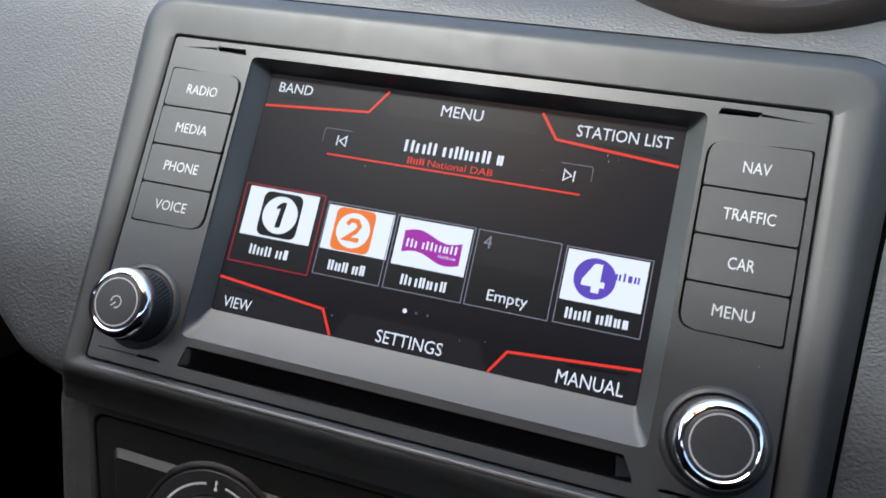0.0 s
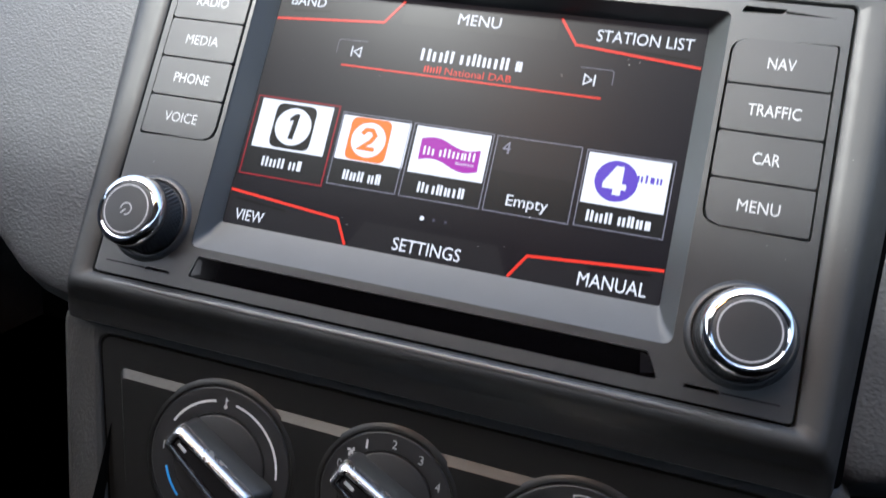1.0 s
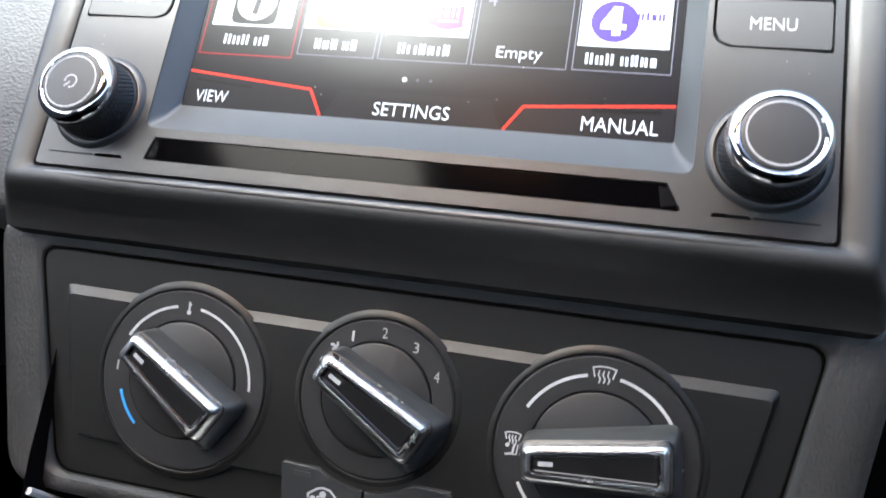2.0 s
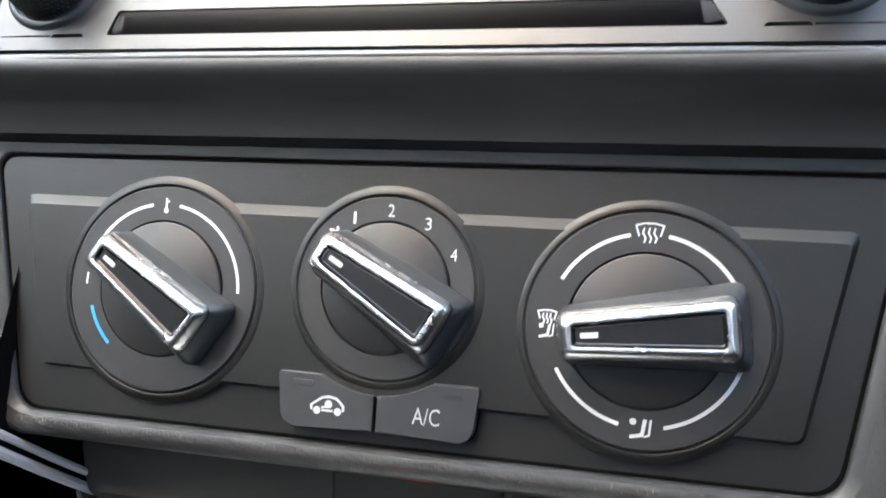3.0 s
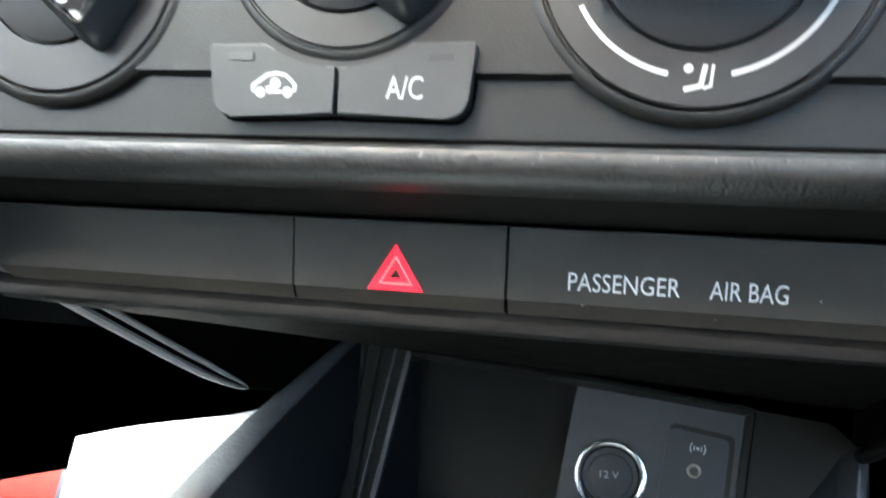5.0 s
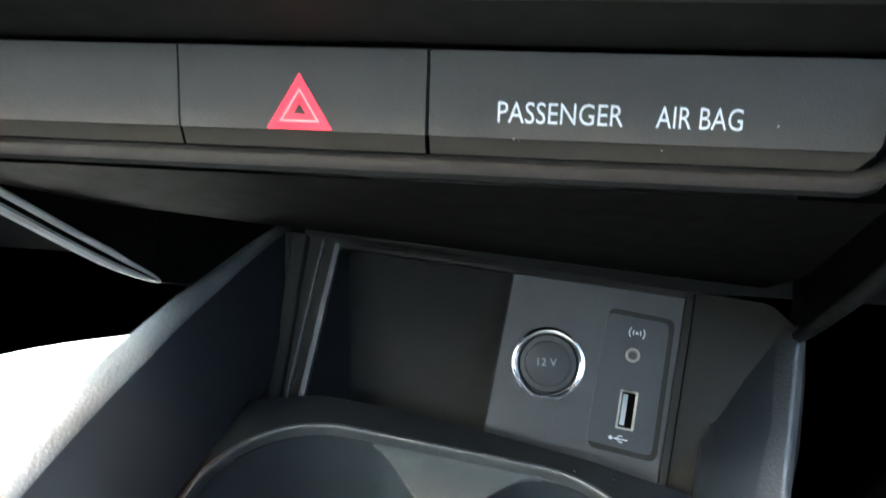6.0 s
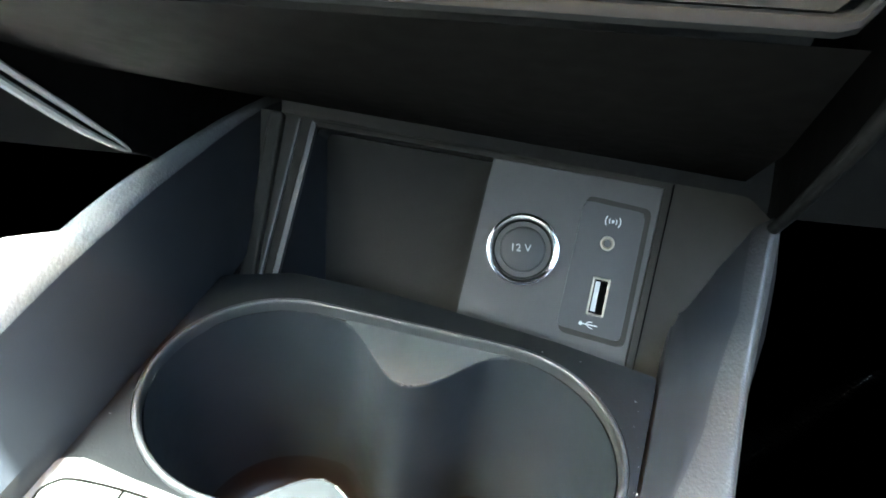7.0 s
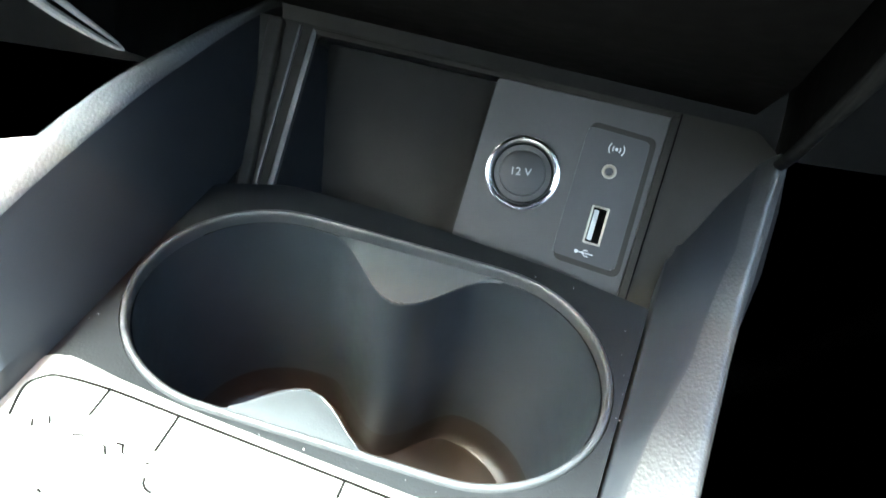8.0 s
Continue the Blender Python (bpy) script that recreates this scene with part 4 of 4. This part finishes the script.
# right wall, laid out on the cup holder's slope: a flat strip, a rounded crest and a steep outer flank
SLOPE = pose(-7, -55, cup_z(-55), 38.66 - 90, 0, 0)
rings = []
for i in range(41):
    z = 97 - 5.3 * i
    edge, crest = 80.4 + 0.137 * z, 103.6 + 0.148 * z
    h = max(3.5, 9.8 + 0.155 * z) if z < 34 else 15.1 + 0.37 * (z - 34)
    far = min(1, max(0, (z - 15) / 60))
    band = edge + (max(3, 8.3 + 0.11 * z) if z < 15 else 10 - 7 * far)
    rise = 0.66 - 0.5 * far
    q = 0.04 + 0.7 * min(1, max(0, (z + 10) / 70))
    ramp = [(band + (crest - 1.2 - band) * f, -h * (rise + (1 - rise) * f ** 0.75), z) for f in [q * 0.5, q] + [q + (1 - q) * g for g in (0.18, 0.4, 0.65, 0.85, 1.0)]]
    out = 6.5 * min(1, max(0, (z - 10) / 60))
    rings.append([SLOPE @ Vector(p) for p in [(edge, 10, z), (edge, 0.9, z), (edge + 0.4, 0.2, z), (edge + 1.2, -0.5, z), (band - 1.5, -h * rise * 0.82, z), (band, -h * rise, z)] + ramp
                  + [(crest, -h + 0.5, z), (crest + 1.1, -h + 1.8, z), (crest + 1.6 + out * 0.2, -h + 4.5, z), (crest + 2 + out, -h + 24, z), (crest + 3 + out, -h + 130, z)]])
# shade beside the crest is put into this darker slice of the wall
part("inner_band", loft([r[:8] for r in rings], closed=False), LINER, console, "smooth inner band of the side wall, darkened as if shaded", sharp=60)
part("side_wall", loft([r[7:16] for r in rings], closed=False), WALLSIDE, console, "grained side wall with a rounded crest", sharp=70)
# outer slice coloured nearly black, as the side turned from the light
part("flank", loft([r[15:] for r in rings], closed=False), LOWLIP, console, "outer flank of the side wall, darkened as if unlit", sharp=60)


# sockets
sockets = thing("socket_plate", "flat dark plate with a power socket and a media port", "socket panel", CONS, (37, 0, -30))
part("plate", slab(rpoly([(4.4, -40), (70.2, -40), (71.2, 35.4), (6.2, 33.6)], [0.5, 0.5, 3, 0.8], 4), -0.2, 24, 0.6), PLATE, sockets)
sx, sz = 24.2, 2.0
power = part("power_socket", lathe([(14.1, -0.2), (14.0, -1.6), (13.5, -2.3), (12.6, -2.5), (11.7, -2.1), (11.2, -1.2), (11.0, -0.4)], sx, sz, 64), SATIN, sockets, "bright chrome ring with a black cap")
part("cap", lathe([(8.7, 0.2), (8.6, -2.0), (8.2, -2.5), (7.5, -2.7), (0.005, -2.72)], sx, sz, 48), BUTTON, power, "black socket cap")
part("well_ring", lathe([(11.1, -0.5), (10.6, -0.2), (9.2, 0.3), (8.5, 0.4)], sx, sz, 48), GAP, power, "black hollow round the cap")
part("lettering", turned(lettering("12 V", -3.6, 3.6, -1.3, 2.8, -2.78), Matrix.Translation((sx - 0.4, 0, sz + 0.4)) @ Matrix.Rotation(radians(-8), 4, "Y")), GREYPRINT, power)
part("port_recess", slab(rpoly([(43.0, -25.2), (68.2, -26.4), (68.0, 26.2), (43.6, 27.0)], 3, 4), -0.5, 4, 0.3), BIN, sockets, "black recess round the port module")
port = part("media_port", slab(rpoly([(42.2, -23.0), (66.2, -24.4), (66.0, 24.4), (43.0, 25.0)], 2.5, 4), -1.0, 4, 0.7), BUTTON, sockets, "dark port module")
part("jack", lathe([(2.7, -0.9), (2.6, -1.5), (2.0, -1.6), (1.5, -1.2), (1.4, 3.0), (0.005, 3.2)], 54.4, 10.6, 32), JACK, port, "round metal audio jack")
part("usb_shell", loft([level(rrect(51.9, -16.8, 58.5, -2.4, 0.4, 3), -1.1), level(rrect(52.1, -16.6, 58.3, -2.6, 0.4, 3), -1.6), level(rrect(52.7, -16.0, 57.7, -3.2, 0.3, 3), -1.5), level(rrect(52.7, -16.0, 57.7, -3.2, 0.3, 3), 6)]), JACK, port, "bright metal shell")
part("usb_well", flat(rrect(52.6, -16.2, 57.8, -3.0, 0.3, 3), -1.05), GAP, port, "black well")
part("usb_tongue", slab(rrect(53.2, -15.2, 54.9, -4.0, 0.2, 2), -1.35, -1.1), GREYPRINT, port, "pale contact tongue")
wave = bmesh.new()
for s in (-1, 1):
    for k in (1, 2):
        a = arc(54.8, 19.0, 1.4 * k, -40, 40, 8)
        join(wave, stroke([(54.8 + s * (p[0] - 54.8), p[1]) for p in a], 0.4, -1.06))
join(wave, disc(54.8, 19.0, 0.6, -1.06, 12))
part("sound_mark", wave, GREYPRINT, port, "grey sound mark")
usbm = stroke([(50.6, -20.4), (57.0, -20.4)], 0.4, -1.06)
join(usbm, disc(50.8, -20.4, 0.7, -1.06, 12))
join(usbm, stroke([(52.6, -20.4), (53.8, -19.3), (55.0, -19.3)], 0.35, -1.06))
join(usbm, stroke([(53.0, -20.4), (54.2, -21.5), (55.4, -21.5)], 0.35, -1.06))
part("usb_mark", usbm, GREYPRINT, port, "grey port mark")

# cup holder, laid out on its own slope: x across, y down into the cups, z up the slope
CUPS = CONS @ pose(-7 * MM, -55 * MM, (cup_z(-55)) * MM, 38.66 - 90, 0, 0)
cups = thing("cup_holder", "dark rubber insert with two joined cup holders", "cup holder", CUPS, (0, 97, 0))


def stadium(half, r, n=40):
    return [(half + r * math.cos(a), r * math.sin(a)) for a in [math.pi * (-0.5 + i / n) for i in range(n + 1)]] + [(-half + r * math.cos(a), r * math.sin(a)) for a in [math.pi * (0.5 + i / n) for i in range(n + 1)]]


WAIST = {1: (3.5, 17.8, 31.0), -1: (-9.0, 24.0, 25.0)}


def figure_eight(half, r, n=120):
    """Two joined circles whose waist is a soft wave."""
    out = []
    for i in range(n):
        x = -(half + r) + 2 * (half + r) * (0.5 - 0.5 * math.cos(2 * math.pi * (i + 0.5) / n))
        dx = max(0, abs(x) - half)
        h = math.sqrt(max(0, r * r - dx * dx))
        shift, waist, reach = WAIST[1 if i >= n / 2 else -1]
        if abs(x - shift) < reach:
            h = waist + (h - waist) * (0.5 - 0.5 * math.cos(math.pi * (x - shift) / reach))
        out.append((x, h if i >= n / 2 else -h))
    return out


INSERT = rpoly([(-84, 20), (-88, -52), (72, -52), (85, 42.6), (50, 49), (13, 52.7), (-13, 55), (-50, 54.6), (-74, 45)], [4, 26, 4, 2, 30, 30, 30, 14, 8], 8)
top = plate(INSERT, [stadium(34, 42.5)], 0.0, 6)
part("insert", top, CUP, cups, "dark flat rubber insert", sharp=40)
part("rim", loft([level(stadium(34, r), y) for r, y in ((42.3, 0.4), (42.1, -0.4), (41.7, -0.9), (41.1, -1.15), (40.5, -1.0), (40.1, -0.4), (39.9, 0.8), (39.8, 3.4))]), RIMRUBBER, cups, "raised rounded rim, paled as a highlight", sharp=50)


def dip(x):
    return 3.2 + 1.8 * max(0, 1 - abs(x) / 34) ** 1.5


EIGHT = figure_eight(34, 39.3)
for s in (-1, 1):
    edge = [(p[0], s * abs(p[1])) for p in EIGHT if abs(p[0] - WAIST[s][0]) < WAIST[s][2] + 0.5 and p[1] * s > 0]
    edge.sort()
    web = loft([[(p[0], 3.0, s * 39.7) for p in edge], [(p[0], dip(p[0]) - 0.5, p[1] + s * 0.8) for p in edge], [(p[0], dip(p[0]) - 0.2, p[1] + s * 0.1) for p in edge], [(p[0], dip(p[0]) + 0.8, p[1] - s * 0.3) for p in edge]], closed=False)
    part("web", web, WEB, cups, "pale web between the cups")
    edge = [p for p in edge if abs(p[1]) < 38.2]
    part("web_bead", tube([(p[0], dip(p[0]) - 0.1, p[1]) for p in edge], [0.2 + 0.35 * min(1, i / 6, (len(edge) - 1 - i) / 6) for i in range(len(edge))], 8), RIMRUBBER, cups, "rounded edge of the web, paled as a highlight")
well = [[(p[0], dip(p[0]), p[1]) for p in EIGHT], [(p[0] * 0.995, dip(p[0]) + 4, p[1] * 0.995) for p in EIGHT]]
foot = [level([(p[0] * k, p[1] * kz) for p in EIGHT], y) for k, kz, y in ((0.935, 0.91, 82), (0.925, 0.895, 86), (0.905, 0.865, 90), (0.87, 0.825, 93), (0.82, 0.77, 94.6))]
well.append(foot[0])
part("well", loft(well), WELL, cups, "tapering cup walls", sharp=60)
part("well_foot", loft(foot), CUPFLOOR, cups, "brown rounded foot of the cups", sharp=60)
part("well_floor", plate(stadium(32, 36), [], 94.2, 97), CUPFLOOR, cups, "rounded cup floors")

# the tray in front of the cups, with its pale mat
tray = thing("tray_mat", "pale ribbed mat in the tray beside the cup holders", "tray mat", CUPS, (0, 4, -100))
part("mat", slab(rpoly([(-84, -37), (-84, -200), (80, -200), (62, -50), (10, -46.8), (-37, -43.4), (-58, -41)], [12, 4, 4, 4, 30, 30, 20], 8), -0.5, 4, 1.2), MAT, tray)
part("groove", stroke([(p.x, p.z) for p in smooth_line([(-77.0, 0, -60), (-79.1, 0, -51.5), (-76.4, 0, -47.1), (-71.9, 0, -45.4), (-58.2, 0, -44.9), (-37.3, 0, -46.2), (10.5, 0, -49.5), (60, 0, -53)], 5)], 0.85, -0.56), GAP, tray, "fine dark groove")
for x, z, dz in ((-58.2, -44.9, -9), (-37.3, -46.2, -11.5), (10.5, -49.5, -12), (36, -51.4, -12)):
    part("groove", stroke([(x, z), (x - 0.4, z + dz)], 0.8, -0.56), GAP, tray, "fine dark groove")
for ends in (((-70.9, -59.1), (-69.8, -61.2)), ((-67.7, -56.9), (-66.2, -59.1)), ((-59.2, -59.9), (-56.8, -59.2)), ((-50.1, -60.0), (-48.4, -62.3)), ((-47.8, -58.6), (-46.0, -58.4), (-44.8, -60.6)),
             ((-37.8, -61.3), (-37.2, -60.7)), ((-36.2, -64.6), (-35.8, -66), (-34.6, -67.2), (-32.6, -67.8)), ((-58.0, -75.2), (-56.6, -75.8)), ((-57.0, -59.3), (-50.0, -60.1)), ((-44.8, -60.6), (-38.0, -61.0))):
    part("mark", stroke(list(ends), 0.7 if abs(ends[0][0] - ends[-1][0]) < 4 else 0.3, -0.56), GAP, tray, "small dark moulded mark")

# paper in the footwell
sheet = thing("leaflet", "white printed leaflet lying on the carpet", "paper", LEVEL, (-300, 220, 20))
bm = bmesh.new()
c, u, v = Vector((-360, 288, 21)), Vector((0.84, 0.54, 0)), Vector((0.54, -0.84, 0))
grid = [[c + u * (210 * i / 12) + v * (297 * j / 12) + Vector((0, 0, 2.0 + 1.5 * math.sin(i * 0.7) * math.cos(j * 0.5))) for i in range(13)] for j in range(13)]
join(bm, loft(grid, closed=False))
bm2 = loft([[p - Vector((0, 0, 0.6)) for p in row] for row in grid], closed=False)
part("upper_page", bm, PAPER, sheet)
part("under_page", bm2, PAPER, sheet)

card = thing("printed_card", "red and blue-grey printed card under the leaflet", "paper", LEVEL, (-340, 210, 20))
c = Vector((-336, 247, 21))
for name, a, b, mat in (("red_field", -62, -2, PAPER_RED), ("blue_field", -2, 26, PAPER_BLUE)):
    part(name, loft([[c + u * a + v * (110 * j / 4) + Vector((0, 0, z)), c + u * b + v * (110 * j / 4) + Vector((0, 0, z))] for j in range(5) for z in (0.6,)], closed=False), mat, card)

# ---- air vent over the radio ----
vent = thing("air_vent", "round dark air vent with a glossy ring in the dashboard", "air vent", DASH @ pose(86 * MM, 40 * MM, 160 * MM, -20, 0, 0))
part("ring", lathe([(64, 8), (62, 0), (58.5, -6), (56.5, -7.4), (54, -8), (49, -7.4), (47, -4), (46, 20)], 0, 0, 96), VENTRING, vent, "glossy dark ring")
part("bezel", lathe([(66.5, 9), (65.8, 4), (63.5, 3.2), (62, 5)], 0, 0, 96), DIAL, vent, "matt black bezel")
part("core", lathe([(46, 14), (30, 10), (0.005, 8)], 0, 0, 48), DIAL, vent, "black core")

# ---- courtesy lamp in the roof lining ----
lamp = thing("courtesy_lamp", "small lit courtesy lamp with a warm lens in the roof lining", "lamp", LEVEL, (-70, -414, 938))
housing_rings = [[(p[0] * k - 70, p[1] * k - 414, z) for p in rrect(-75, -45, 75, 45, 14, 6)] for k, z in ((1.0, 940), (1.0, 936), (0.95, 932), (0.78, 931), (0.76, 934))]
part("housing", loft(housing_rings), LINING, lamp, "pale rounded surround")
lens = loft([[(p[0] - 70, p[1] - 414, z) for p in rrect(-56 * k, -32 * k, 56 * k, 32 * k, 8 * k, 6)] for k, z in ((1.0, 934), (0.9, 932), (0.5, 931))], cap=True)
part("lens", lens, LAMPLENS, lamp, "lit warm lens")

# ---- dust ----
def dust(name, label, base, spots, size, seed, at=(0, 0, 0)):
    rng = random.Random(seed)
    bm = bmesh.new()
    for x0, x1, z0, z1, y, count in spots:
        for _ in range(count):
            x, z, r, a = rng.uniform(x0, x1), rng.uniform(z0, z1), size * rng.uniform(0.4, 1.3), rng.uniform(0, 6.3)
            bm.faces.new([bm.verts.new((x + r * k * math.cos(a + i * 1.57), y, z + r * k * math.sin(a + i * 1.57))) for i, k in enumerate((1, 0.5, 0.8, 0.4))])
    e = thing("carrier", "", "", base, at)
    ob = part(name, bm, PRINT, e)
    ob.parent = None
    ob.matrix_world = e.matrix_world.copy()
    bpy.data.objects.remove(e)
    return tagged(ob, label, "dust", kind="stuff")


dust("dust", "pale dust specks on the radio fascia", DASH, [(-105, -80, -12, -2, -0.02, 3), (80, 106, -10, -2, -0.02, 2), (-70, 70, -20, 50, 6.9, 16), (-70, 68, -44, -39, 0.45, 12), (112, 118, -30, 60, -1.9, 2)], 0.22, 3)
dust("dust", "pale dust specks on the cup holder rim", CUPS, [(-84, -74, -34, 36, -0.04, 9), (77.4, 79.2, -8, 32, -0.04, 8), (-30, 50, -48, -44, -0.04, 8), (-30, 60, 43, 42, -0.04, 4)], 0.4, 5)
dust("dust", "pale specks on the cup floor", CUPS, [(20, 60, -26, 10, 94.0, 22), (-50, -20, -22, 4, 94.0, 6)], 0.55, 8)
dust("dust", "small scuffs on the switch strip", HAZ, [(44, 46, 0, 1, -0.04, 2), (60, 100, -2, 12, -0.04, 3)], 0.3, 9)

# ---- scuffs on the roll under the climate panel ----
rng = random.Random(21)
scuffs = bmesh.new()
for _ in range(20):
    x, z = rng.uniform(-96, 98), -41.0 - 1.6 * rng.random()
    w, h, lean = rng.uniform(0.04, 0.1), rng.uniform(0.3, 1.1), rng.uniform(-0.5, 0.5)
    y = -2.02
    scuffs.faces.new([scuffs.verts.new(p) for p in ((x - w, y, z), (x + w, y, z), (x + w + lean, y + 0.02, z + h), (x - w + lean, y + 0.02, z + h))])
carrier = thing("carrier", "", "", CLIM)
scuff_marks = part("scuffs", scuffs, SCUFF, carrier)
scuff_marks.parent = None
scuff_marks.matrix_world = carrier.matrix_world.copy()
bpy.data.objects.remove(carrier)
tagged(scuff_marks, "fine pale scuffs on the grey plastic roll", "scuffs", kind="stuff")
